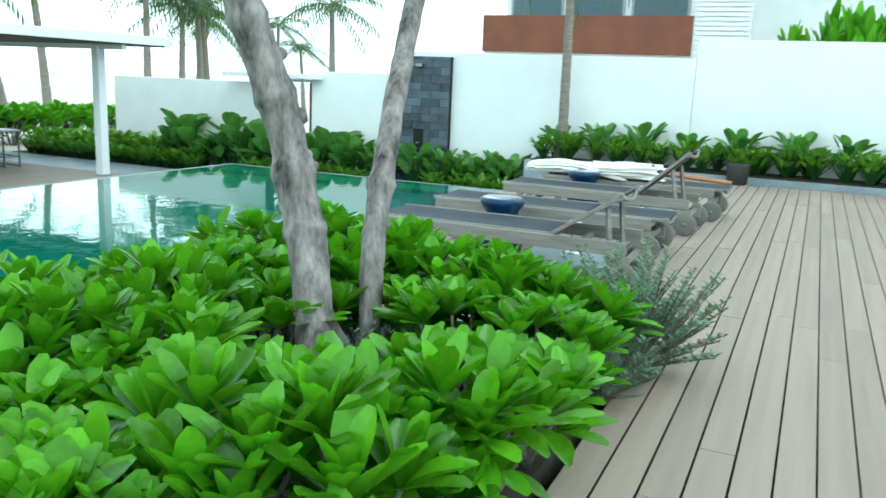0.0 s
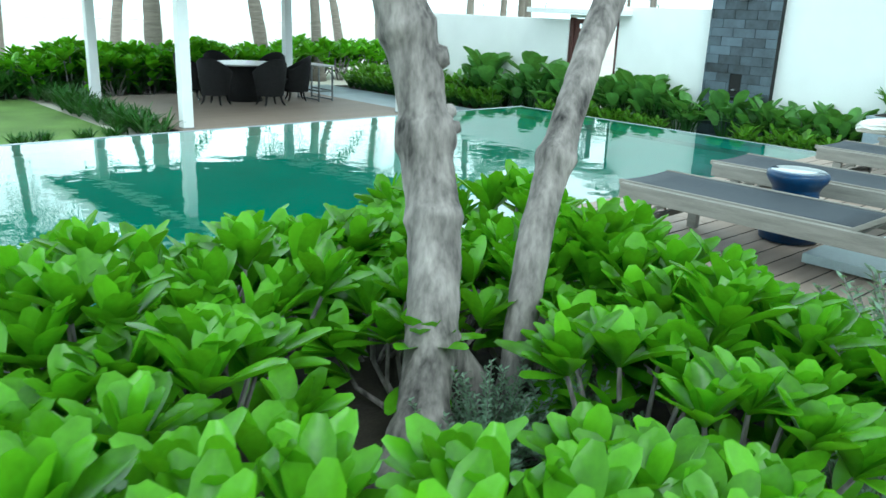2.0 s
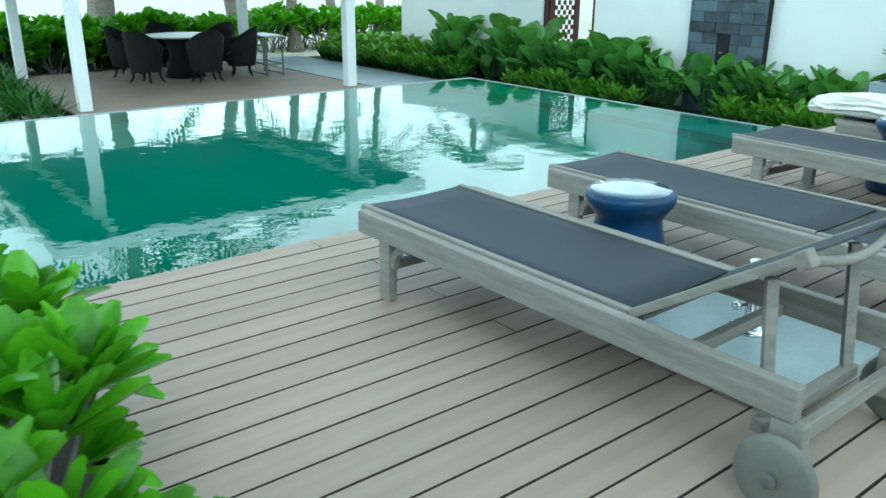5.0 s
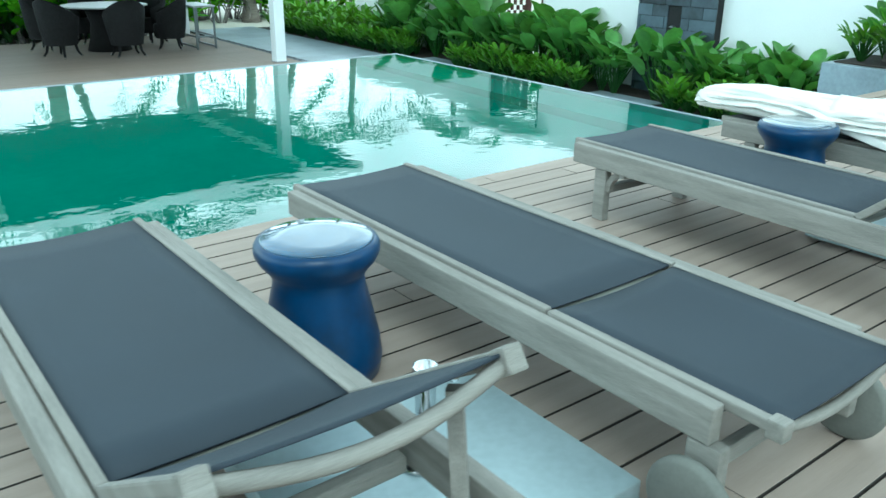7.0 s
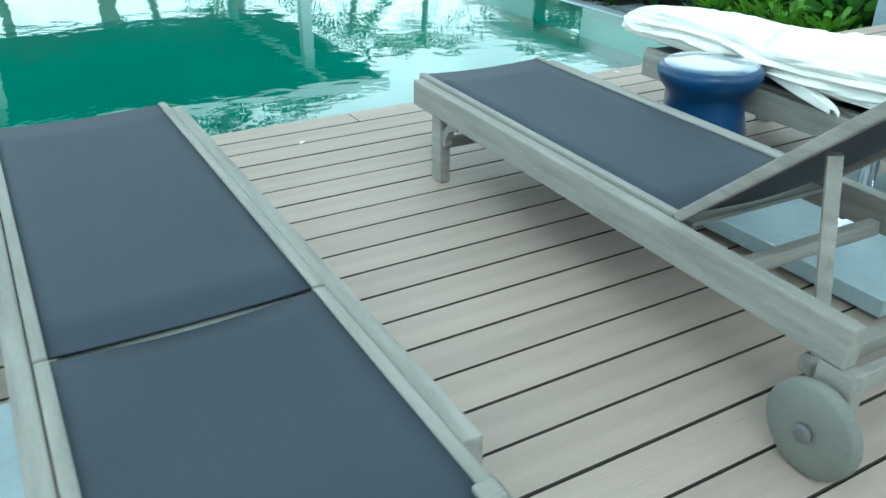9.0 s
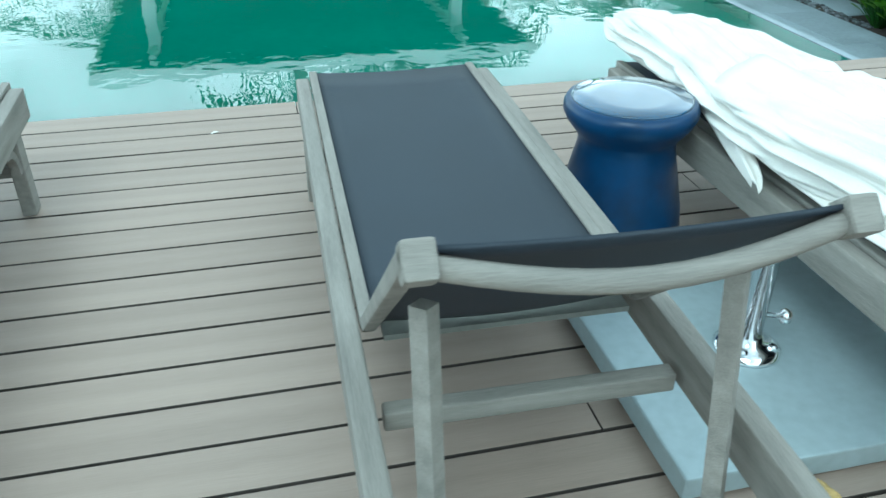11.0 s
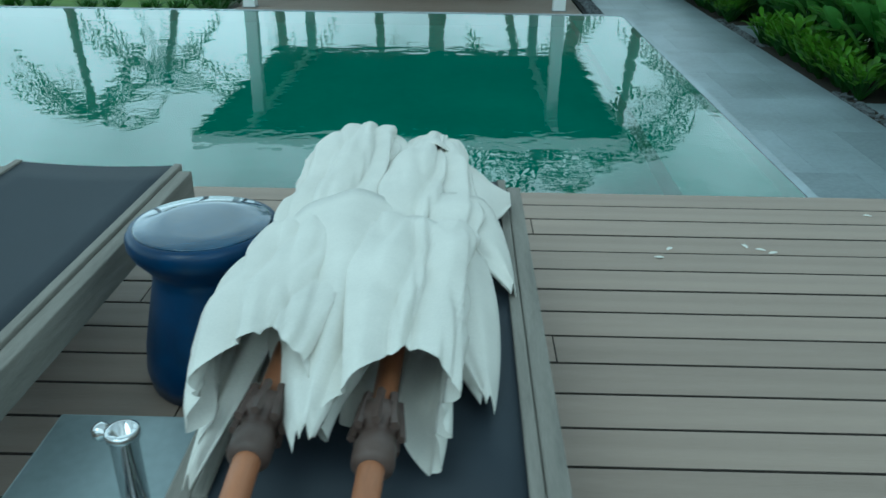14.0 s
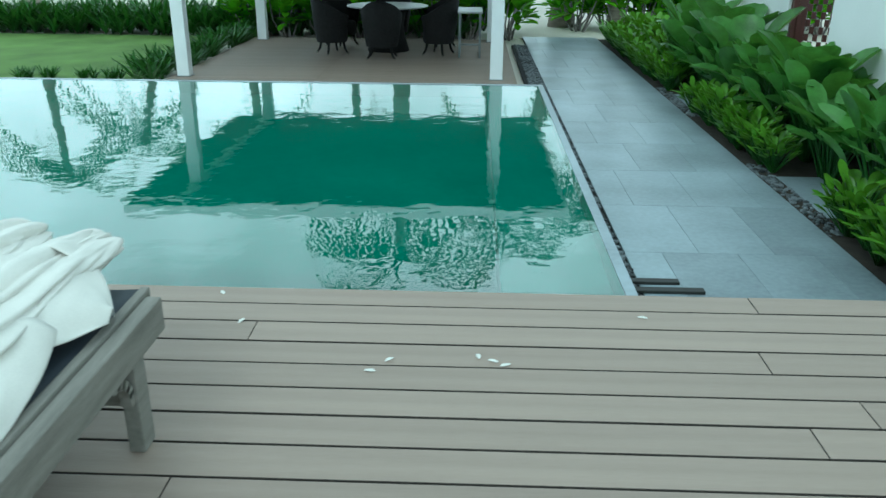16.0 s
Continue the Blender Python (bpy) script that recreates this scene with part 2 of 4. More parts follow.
# ---- ground, pool and deck ----
def sheet(rects, z, lo):
    bm = bmesh.new()
    for x0, x1, y0, y1 in rects:
        box(bm, x0, x1, y0, y1, lo, z)
    return bm


structure("ground", sheet([(-900, -14, -900, 900), (3.3, 900, -900, 900), (-14, 3.3, 5.72, 900), (-14, 3.3, -900, -0.1)], WL - 0.05, WL - 1.6), SAND, "pale sand ground running to the sea", "ground")
structure("lawn", boxed(-13.8, -2.3, 6.1, 14.0, WL - 0.05, WL - 0.02), LAWN, "short green lawn beside the pool", "lawn")
structure("sea", boxed(-400, 900, 70, 890, WL - 0.05, WL - 0.03), SEA, "pale turquoise sea beyond the beach", "sea")
pool = structure("pool_basin", sheet([(-14, 3.3, 0, 5.72)], -1.5, -1.95), POOL, "green tiled infinity pool basin", "pool")
part("pool_wall", sheet([(-14, 3.24, 5.64, 5.72), (3.24, 3.3, 0, 5.72), (-14, -13.9, 0, 5.64), (-13.9, 3.24, 0.0, 0.06)], PW - 0.03, -1.5), POOL, pool)
part("pool_bench", boxed(-13.9, 3.24, 0.06, 0.7, -1.5, -0.75, 0.01), POOL, pool)
part("pool_side_step", boxed(2.7, 3.24, 0.7, 5.64, -1.5, -0.75, 0.01), POOL, pool)
water_me = bpy.data.meshes.new("water")
water_me.from_pydata([(-13.94, 0.035, PW), (3.235, 0.035, PW), (3.235, 5.635, PW), (-13.94, 5.635, PW)], [], [(0, 1, 2, 3)])
water_me.materials.append(WATER)
water = structure("water", water_me, WATER, "clear turquoise pool water with slight ripples", "water")
water.visible_shadow = False
structure("pool_coping", sheet([(3.236, 3.29, 0, 5.72), (-14, 3.235, 5.637, 5.715)], PW + 0.003, PW - 0.029), PAVING, "thin wet grey stone pool rim", "coping")
overflow = structure("overflow_channel", boxed(-1.7, 3.3, 5.73, 8.1, WL - 0.06, WL - 0.03), JOINT, "dark overflow channel behind the pool rim", "channel")
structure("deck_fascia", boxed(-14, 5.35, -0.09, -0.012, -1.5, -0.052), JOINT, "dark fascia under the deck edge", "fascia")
# near-black colour stands in for the shade below the deck gaps
structure("deck_base", sheet([(-14, 5.35, -9, -0.1)], -0.12, -0.5), JOINT, "substructure under the deck boards, near-black as shade in the gaps", "deck base")

# ---- pavilion ----
pav = thing("pavilion", "white flat-roofed poolside pavilion with timber floor", "pavilion", pose(0, 0.27, 0))
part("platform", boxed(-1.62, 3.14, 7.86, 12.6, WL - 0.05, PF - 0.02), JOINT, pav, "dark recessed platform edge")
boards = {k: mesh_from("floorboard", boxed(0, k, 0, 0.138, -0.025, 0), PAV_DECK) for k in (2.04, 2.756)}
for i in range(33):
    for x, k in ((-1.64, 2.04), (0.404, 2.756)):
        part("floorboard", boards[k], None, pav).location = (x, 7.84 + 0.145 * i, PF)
for px, py in ((-1.47, 8.12), (2.88, 8.15), (-1.4, 12.3), (2.9, 12.3)):
    post = part("post", boxed(px - 0.085, px + 0.085, py - 0.085, py + 0.085, PF, 1.78, 0.008), WHITE_PAINT, pav)
    part("base_plate", boxed(px - 0.1, px + 0.1, py - 0.1, py + 0.1, PF, PF + 0.012, 0.003), STEEL, post)
part("roof", boxed(-2.3, 3.9, 7.35, 13.2, 1.83, 1.99, 0.01), WHITE_PAINT, pav)
part("soffit", boxed(-2.22, 3.82, 7.43, 13.12, 1.81, 1.829), SOFFIT, pav, "dark timber soffit")
for a in (-1.47, 2.88):
    part("roof_beam", boxed(a - 0.05, a + 0.05, 7.5, 13.0, 1.72, 1.809, 0.004), WHITE_PAINT, pav)

# ---- path ----
path_base = structure("path", boxed(3.575, 5.08, 0.2, 14.2, WL - 0.06, WL - 0.012), JOINT, "grey stone slab path along the pool", "path")
structure("path_far", boxed(3.3, 5.3, 14.2, 24, WL - 0.06, WL - 0.03), SAND, "pale sandy path leading to the beach", "path")
gravel = structure("gravel_bed", boxed(3.302, 3.575, 0.2, 13.0, WL - 0.06, WL - 0.015), JOINT, "black pebble drain strip", "gravel")

# ---- walls ----
def wall_piece(name, x0, x1, y0, y1, top, label="white rendered garden wall"):
    return structure(name, boxed(x0, x1, y0, y1, WL - 0.1, top, 0.012), WHITE, label, "wall")


wall_piece("wall_east_far", 6.3, 6.5, 7.28, 11.7, 1.22)
wall_piece("wall_east_gate", 6.3, 6.5, 3.97, 6.04, 1.5)
wall_piece("wall_east_mid", 6.3, 6.5, -1.75, 3.965, 1.95)
wall_piece("wall_east_near", 6.3, 6.5, -9.5, -1.755, 2.27)
wall_piece("wall_south", -14, 6.5, -9.7, -9.5, 2.6, "plain white wall closing the deck")
gate_top = structure("gate_canopy", boxed(5.9, 6.75, 5.75, 8.1, 1.33, 1.43, 0.01), WHITE_PAINT, "thin white canopy over the garden gate", "canopy")
structure("gate_lintel", boxed(6.32, 6.48, 6.04, 7.28, 1.26, 1.32), WHITE, "white lintel over the gate", "lintel")
gate = thing("garden_gate", "dark red timber gate with carved openwork, ajar", "gate", pose(0, 0, 0))
for y0, y1 in ((7.2, 7.28), (6.04, 6.12)):
    part("gate_post", boxed(6.34, 6.46, y0, y1, WL, 1.26, 0.005), GATE, gate)
leafm = pose(6.4, 7.2, 0, 0, 0, 60)
bm = bmesh.new()
for a, b, z0, z1 in ((-0.1, 0, WL + 0.04, 1.24), (-0.56, -0.46, WL + 0.04, 1.24), (-0.46, -0.1, 1.14, 1.24), (-0.46, -0.1, WL + 0.04, -0.05)):
    box(bm, -0.022, 0.022, a, b, z0, z1, 0.003, leafm)
part("gate_frame", bm, GATE, gate)
bm = bmesh.new()
for i in range(7):
    for j in range(14):
        if (i + j) % 2 == 0:
            box(bm, -0.012, 0.012, -0.46 + 0.0515 * i, -0.46 + 0.0515 * (i + 1), -0.05 + 0.085 * j, 0.03 + 0.085 * j, 0, leafm)
part("fretwork", bm, GATE, gate, "carved openwork panel")

# slate pillar with a niche
pil = structure("slate_pillar", boxed(6.17, 6.299, 2.68, 3.92, WL - 0.1, 1.86), JOINT, "dark slate-clad water feature pillar with a niche", "pillar")
pil.location.y = 0.1
row, z = 0, WL - 0.05
while z < 1.85:
    h = min(0.148, 1.86 - z)
    y = 2.676 - (0.2 if row % 2 else 0)
    while y < 3.92:
        a, b = max(y, 2.676), min(y + 0.396, 3.924)
        if b - a > 0.03 and not (0.08 < z + h / 2 < 0.48 and a < 3.42 and b > 3.2):
            part("slate_tile", boxed(6.15, 6.169, a, b - 0.004, z, z + h - 0.004, 0.002), SLATE, pil)
        elif b - a > 0.03:
            if a < 3.2:
                part("slate_tile", boxed(6.15, 6.169, a, 3.2, z, z + h - 0.004, 0.002), SLATE, pil)
            if b > 3.42:
                part("slate_tile", boxed(6.15, 6.169, 3.42, b - 0.004, z, z + h - 0.004, 0.002), SLATE, pil)
        y += 0.4
    z += 0.15
    row += 1
part("niche_sill", boxed(6.13, 6.169, 3.19, 3.43, 0.06, 0.075, 0.002), SLATE, pil)
part("spout", boxed(6.1, 6.169, 3.28, 3.34, 0.18, 0.2, 0.003), STEEL, pil)
part("pillar_lamp", boxed(6.06, 6.169, 3.24, 3.38, 1.66, 1.72, 0.006), STEEL, pil)

# ---- house behind the wall ----
house = thing("house", "modern white house with rust-brown balcony panel", "house", pose(0, 0, 0))
part("wall", boxed(18, 24, -14, 6.2, WL, 7.0), WHITE, house)
part("balcony_panel", boxed(16, 16.15, -0.2, 6.2, 2.4, 3.5, 0.01), BROWN, house, "rust-brown balcony panel")
part("balcony_floor", boxed(16.15, 18, -0.2, 6.2, 2.35, 2.5), WHITE, house)
for i in range(3):
    w = part("window", boxed(17.94, 17.995, 0.2 + 2 * i, 2.0 + 2 * i, 2.7, 5.2, 0.01), STEEL, house)
    part("pane", boxed(17.925, 17.938, 0.28 + 2 * i, 1.92 + 2 * i, 2.78, 5.12), GLASS, w)
for i in range(16):
    part("slat", boxed(16.0, 16.06, -1.7, -0.3, 2.2 + 0.13 * i, 2.29 + 0.13 * i, 0.004), WHITE_PAINT, house, "pale louvre slat" if i == 0 else "")
part("louvre_frame", boxed(16.07, 16.13, -1.75, -0.25, 2.1, 4.4), WHITE_PAINT, house)
part("roof", boxed(15.2, 25, -15, 7.0, 7.0, 7.25, 0.02), WHITE_PAINT, house)


# ---- sun loungers ----
def lounger(m, raised, label, back=0.69):
    # raised: the angle of the backrest in degrees
    """Foot end at y = 0, head at y = -2.13, 0.66 wide."""
    t = thing("sun_lounger", label, "sun lounger", m, "loungers in a row")
    W, H, S = 0.66, 0.36, -1.44
    for x in (0, W - 0.05):
        inner = 0.046 if x == 0 else W - 0.072
        part("side_rail", boxed(x if x == 0 else W - 0.043, 0.043 if x == 0 else W, -2.0, -0.04, H - 0.105, H - 0.008, 0.006), TEAK, t)
        part("seat_rail", boxed(inner, inner + 0.026, S + 0.003, 0, H - 0.03, H + 0.002, 0.005), TEAK, t)
        part("leg", boxed(x + 0.003, x + 0.047, -0.26, -0.19, 0, H - 0.106, 0.006), TEAK, t)
        br = bmesh.new()
        for i in range(5):
            a = math.radians(90 * (i + 0.5) / 5)
            box(br, x + 0.012, x + 0.04, -0.014, 0.014, -0.02, 0.02, 0, Matrix.Translation((0, -0.36 + 0.09 * math.sin(a), H - 0.2 + 0.09 * math.cos(a))) @ Matrix.Rotation(-a + 1.57, 4, "X"))
        part("bracket", br, TEAK, t)
        part("leg", boxed(x + 0.003, x + 0.05 - 0.003, -2.03, -1.94, 0.1, H - 0.106, 0.008), TEAK, t)
        wheel = part("wheel", lathe([(0.03, 0), (0.1, 0.002), (0.112, 0.012), (0.112, 0.03), (0.1, 0.042), (0.03, 0.044)], 28, None, Matrix.Translation((x - 0.05 if x == 0 else x + 0.056, -1.99, 0.112)) @ Matrix.Rotation(math.pi / 2, 4, "Y")), RUBBER, t, "round grey wheel", True)
        part("axle_cap", lathe([(0.022, 0), (0.022, 0.006), (0.012, 0.01)], 14, None, Matrix.Translation((x - 0.056 if x == 0 else x + 0.099, -1.99, 0.112)) @ Matrix.Rotation(math.pi / 2 if x else -math.pi / 2, 4, "Y")), STEEL, wheel)
    part("foot_rail", boxed(0.073, W - 0.073, -0.05, -0.01, H - 0.06, H - 0.02, 0.006), TEAK_X, t)
    part("stretcher", boxed(0.048, W - 0.048, -0.245, -0.205, 0.13, 0.165, 0.005), TEAK_X, t)
    part("stretcher", boxed(0.048, W - 0.048, -1.995, -1.965, 0.16, 0.21, 0.005), TEAK_X, t)
    part("stretcher", boxed(0.05, W - 0.05, -1.0, -0.96, H - 0.1, H - 0.06, 0.005), TEAK_X, t)
    def cloth(y0, y1, z, sag):
        bm = bmesh.new()
        nx, ny = 8, 10
        g = [[[bm.verts.new((0.07 + (W - 0.14) * i / nx, y0 + (y1 - y0) * j / ny, z + o - sag * math.sin(math.pi * i / nx) * (0.35 + 0.65 * math.sin(math.pi * min(j / ny + 0.15, 1))))) for j in range(ny + 1)] for i in range(nx + 1)] for o in (0, -0.006)]
        for i in range(nx):
            for j in range(ny):
                for k in (0, 1):
                    q = g[k]
                    bm.faces.new((q[i][j], q[i + 1][j], q[i + 1][j + 1], q[i][j + 1]))
        for k, (i0, i1) in enumerate(((0, 0), (nx, nx))):
            for j in range(ny):
                bm.faces.new((g[0][i0][j], g[0][i0][j + 1], g[1][i0][j + 1], g[1][i0][j]))
        for j in (0, ny):
            for i in range(nx):
                bm.faces.new((g[0][i][j], g[0][i + 1][j], g[1][i + 1][j], g[1][i][j]))
        return bm
    part("seat_sling", cloth(-0.006, S + 0.008, H - 0.004, 0.014), SLING, t, "charcoal woven sling", True)
    # added bar that keeps the see-through slit between the slings dark
    part("seam_backing", boxed(0.086, W - 0.086, S - 0.03, S + 0.03, H - 0.034, H - 0.022), RUBBER, t, "dark bar added under the sling seam")
    tilt = Matrix.Translation((0, S, H - 0.015)) @ Matrix.Rotation(math.radians(-raised), 4, "X") @ Matrix.Translation((0, -S, -H + 0.015))
    for x in (0.046, W - 0.074):
        part("back_rail", boxed(x, x + 0.028, S - back, S - 0.004, H - 0.029, H, 0.006, tilt), TEAK, t)
    bow = tube([tilt @ Vector((0.06 + (W - 0.12) * i / 14, S - back + 0.018, H - 0.02 - 0.045 * math.sin(math.pi * i / 14))) for i in range(15)], [0.015] * 15, 8)
    part("head_rail", bow, TEAK_X, t, "bowed head rail", True)
    for x in (0.046, W - 0.086):
        part("end_cap", boxed(x, x + 0.04, S - back - 0.008, S - back + 0.035, H - 0.044, H + 0.004, 0.006, tilt), TEAK_X, t)
    bs = cloth(S - 0.008, S - back + 0.005, H - 0.004, 0.022)
    bmesh.ops.transform(bs, matrix=tilt, verts=bs.verts)
    part("back_sling", bs, SLING, t, "charcoal woven sling", True)
    if raised:
        for x in (0.1, W - 0.1):
            top, low = tilt @ Vector((x, S - 0.46, H - 0.04)), Vector((x, S - 0.44, 0.17))
            bm = tube([low, top], [0.021, 0.021], 4)
            part("prop", bm, TEAK, t)
        part("prop_bar", boxed(0.06, W - 0.06, S - 0.46, S - 0.42, 0.15, 0.19, 0.005), TEAK_X, t)
        part("prop_bar", boxed(0.06, W - 0.06, S - 0.2, S - 0.165, H - 0.1, H - 0.06, 0.005), TEAK_X, t)
    return t


lounger(pose(-2.735, -0.655, 0, 0, 0, 0.8), 33, "weathered teak sun lounger with half-raised charcoal sling back", 0.6)
lounger(pose(-1.545, -0.605, 0, 0, 0, 0.5), 0, "weathered teak sun lounger lying flat, charcoal sling")
lounger(pose(-0.025, -0.70, 0, 0, 0, -1.5), 42, "weathered teak sun lounger with raised charcoal sling back")
lounger(pose(1.045, -0.81, 0, 0, 0, 0), 0, "weathered teak sun lounger under two folded parasols")


def stool(m, label):
    t = thing("garden_stool", label, "stool", m, "blue stools")
    part("body", lathe([(0.15, 0), (0.182, 0.012), (0.19, 0.06), (0.182, 0.13), (0.158, 0.24), (0.142, 0.31), (0.14, 0.335), (0.15, 0.355), (0.178, 0.39), (0.19, 0.415), (0.19, 0.435), (0.182, 0.45), (0.172, 0.4535)], 48), CERAMIC, t, "", True)
    part("top", lathe([(0.172, 0.4535), (0.165, 0.4575), (0.1, 0.459), (0.02, 0.4595)], 48), WET, t, "glossy wet top", True)


stool(pose(-1.83, -1.41, 0), "glazed dark blue ceramic stool with wet top")
stool(pose(0.87, -1.39, 0), "glazed dark blue ceramic stool between two loungers")


def umbrella_base(m, x0, x1):
    t = thing("umbrella_base", "pale metal parasol base slab with chrome tube", "umbrella base", m, "parasol bases")
    part("slab", boxed(x0, x1, -0.345, 0.385, 0.012, 0.07, 0.006), SLAB, t)
    for x in (x0 + 0.05, x1 - 0.05):
        for y in (-0.3, 0.32):
            part("foot", boxed(x - 0.03, x + 0.03, y - 0.03, y + 0.03, 0, 0.012), RUBBER, t)
    part("flange", lathe([(0.078, 0.07), (0.078, 0.078), (0.06, 0.09), (0.034, 0.098), (0.03, 0.11)], 32), CHROME, t, "", True)
    bm = lathe([(0.026, 0.09), (0.026, 0.32), (0.031, 0.322), (0.031, 0.338), (0.022, 0.34), (0.022, 0.3)], 28)
    tb = part("tube", bm, CHROME, t, "", True)
    for z, a in ((0.305, 2.6), (0.17, -0.4)):
        part("knob", lathe([(0.006, 0), (0.006, 0.03), (0.017, 0.034), (0.019, 0.045), (0.014, 0.055)], 14, None, Matrix.Translation((0.024 * math.cos(a), 0.024 * math.sin(a), z)) @ Matrix.Rotation(a, 4, "Z") @ Matrix.Rotation(math.pi / 2, 4, "Y")), CHROME, tb, "", True)
    for k in range(4):
        a = 0.8 + k * math.pi / 2
        part("bolt", lathe([(0.012, 0.08), (0.012, 0.097), (0.006, 0.101)], 8, None, Matrix.Translation((0.056 * math.cos(a), 0.056 * math.sin(a), 0))), CHROME, t)


umbrella_base(pose(0.905, -2.06, 0), -0.34, 0.5)
umbrella_base(pose(-1.9, -2.06, 0, 0, 0, 180), -0.37, 0.4)


def flap(a, b, tip, lift, folds, seed):
    """A hanging corner of cloth: from the root edge a-b to a pointed tip, folded lengthwise."""
    bm = bmesh.new()
    a, b, tip = Vector(a), Vector(b), Vector(tip)
    nu, nv = 18, 16
    layers = []
    for off in (0.0, -0.004):
        rows = []
        for j in range(nv + 1):
            v = j / nv
            mid = ((a + b) / 2).lerp(tip, v)
            half = (b - a) / 2 * (1 - 0.9 * v ** 1.7)
            row = []
            for i in range(nu + 1):
                u = 2 * i / nu - 1
                fold = abs(((u * folds + 0.4 * v + seed * 0.37) % 2) - 1) - 0.5
                z = lift * (1 - u * u) * (1 - 0.6 * v) + 0.02 * fold * (0.4 + v) * (1 - 0.5 * v) + 0.008 * noise.noise(Vector((u * 2, v * 3, seed)))
                row.append(bm.verts.new(mid + half * u + Vector((0, 0.02 * fold * v, z + off))))
            rows.append(row)
        layers.append(rows)
    top, low = layers
    for j in range(nv):
        for i in range(nu):
            bm.faces.new((top[j][i], top[j][i + 1], top[j + 1][i + 1], top[j + 1][i]))
            bm.faces.new((low[j][i], low[j + 1][i], low[j + 1][i + 1], low[j][i + 1]))
        for i in (0, nu):
            bm.faces.new((top[j][i], top[j + 1][i], low[j + 1][i], low[j][i]))
    for j in (0, nv):
        for i in range(nu):
            bm.faces.new((top[j][i], low[j][i], low[j][i + 1], top[j][i + 1]))
    return bm


def parasol(name_label, x0, x1, seed, lift, flaps):
    """A folded parasol lying along y: crown towards the pool, pole towards the head."""
    t = thing("folded_parasol", name_label, "parasol", pose(0, 0, 0), "folded parasols")
    rnd = random.Random(seed)
    creases = [2 * math.pi * (k + rnd.uniform(-0.3, 0.3)) / 9 for k in range(9)]
    ph = rnd.uniform(0, 6)
    NS, NA = 60, 144
    bm = bmesh.new()
    rows = []
    for i in range(NS + 1):
        s = i / NS
        cx = x0 + (x1 - x0) * s + 0.012 * math.sin(4 * s + ph)
        cy = -0.575 - 1.52 * s
        grow = min(s / 0.28, 1) ** 0.55
        tie = math.exp(-((s - 0.56) / 0.035) ** 2)
        wide = 0.045 + 0.125 * grow + 0.018 * math.sin(9 * s + ph) - 0.02 * tie - 0.03 * max(0, s - 0.8) / 0.2
        tall = 0.03 + 0.062 * grow + 0.012 * math.sin(6 * s + ph) - 0.014 * tie
        ring = []
        for k in range(NA):
            a = 2 * math.pi * k / NA
            b = a + 0.25 * math.sin(2.2 * s + ph) + 0.12 * math.sin(13 * s + 3 * a)
            gap = min(abs((b - c + math.pi) % (2 * math.pi) - math.pi) for c in creases)
            pleat = min(gap / 0.3, 1) ** 0.7
            r = 0.72 + 0.28 * pleat + 0.13 * noise.noise(Vector((math.cos(a) * 1.3, math.sin(a) * 1.3 + seed, s * 4))) - 0.11 * (1 - abs(noise.noise(Vector((math.cos(a) * 2.2 + 5, math.sin(a) * 2.2 + seed, s * 5 + a)))) * 4 if abs(noise.noise(Vector((math.cos(a) * 2.2 + 5, math.sin(a) * 2.2 + seed, s * 5 + a)))) < 0.25 else 0)
            hem = max(0, s - 0.6) / 0.4 * (0.07 * math.sin(2 * a + ph) + 0.06 * pleat)
            z = 0.366 + lift + tall * 0.9 + r * tall * math.sin(a)
            ring.append(bm.verts.new((cx + r * wide * math.cos(a), cy - hem, max(z, 0.366 + 0.01 * pleat))))
        rows.append(ring)
    for a, b in zip(rows, rows[1:]):
        for k in range(NA):
            bm.faces.new((a[k], a[(k + 1) % NA], b[(k + 1) % NA], b[k]))
    bm.faces.new(rows[0][::-1])
    canopy = part("canopy", bm, CANVAS, t, "creased cream canvas canopy", True)
    for k, (a, b, tip, up, folds) in enumerate(flaps):
        part("flap", flap(a, b, tip, up, folds, seed + k), CANVAS, canopy, "", True)
    dx = (x1 - x0) / 1.58
    zc = 0.44 + lift
    part("pole", tube([(x0 + dx * 1.3, -1.9, zc + 0.015), (x1 + dx * 0.1, -2.3, zc + 0.01), (x1 + dx * 0.75, -2.95, zc - 0.03)], [0.021, 0.021, 0.021], 18), POLE, t, "reddish brown wooden pole", True)
    hub = lathe([(0.025, 0), (0.034, 0.01), (0.034, 0.05), (0.028, 0.06), (0.028, 0.08), (0.038, 0.09), (0.038, 0.13), (0.026, 0.14)], 20, None, Matrix.Translation((x1 + dx * 0.02, -2.28, zc + 0.012)) @ Matrix.Rotation(-math.pi / 2, 4, "X"))
    h = part("hub", hub, HUB, t, "dark brown runner hub", True)
    for k in range(8):
        a = 2 * math.pi * k / 8
        c = Vector((x1 + dx * 0.02, -2.21, zc + 0.012))
        d = Vector((math.cos(a), 0, math.sin(a)))
        e = c + d * 0.03 + Vector((0, 0.09, 0))
        e.z = max(e.z, 0.385)
        part("rib", tube([c + d * 0.04, (c + e) / 2 + d * 0.02, e], [0.008, 0.008, 0.008], 5), HUB, h)


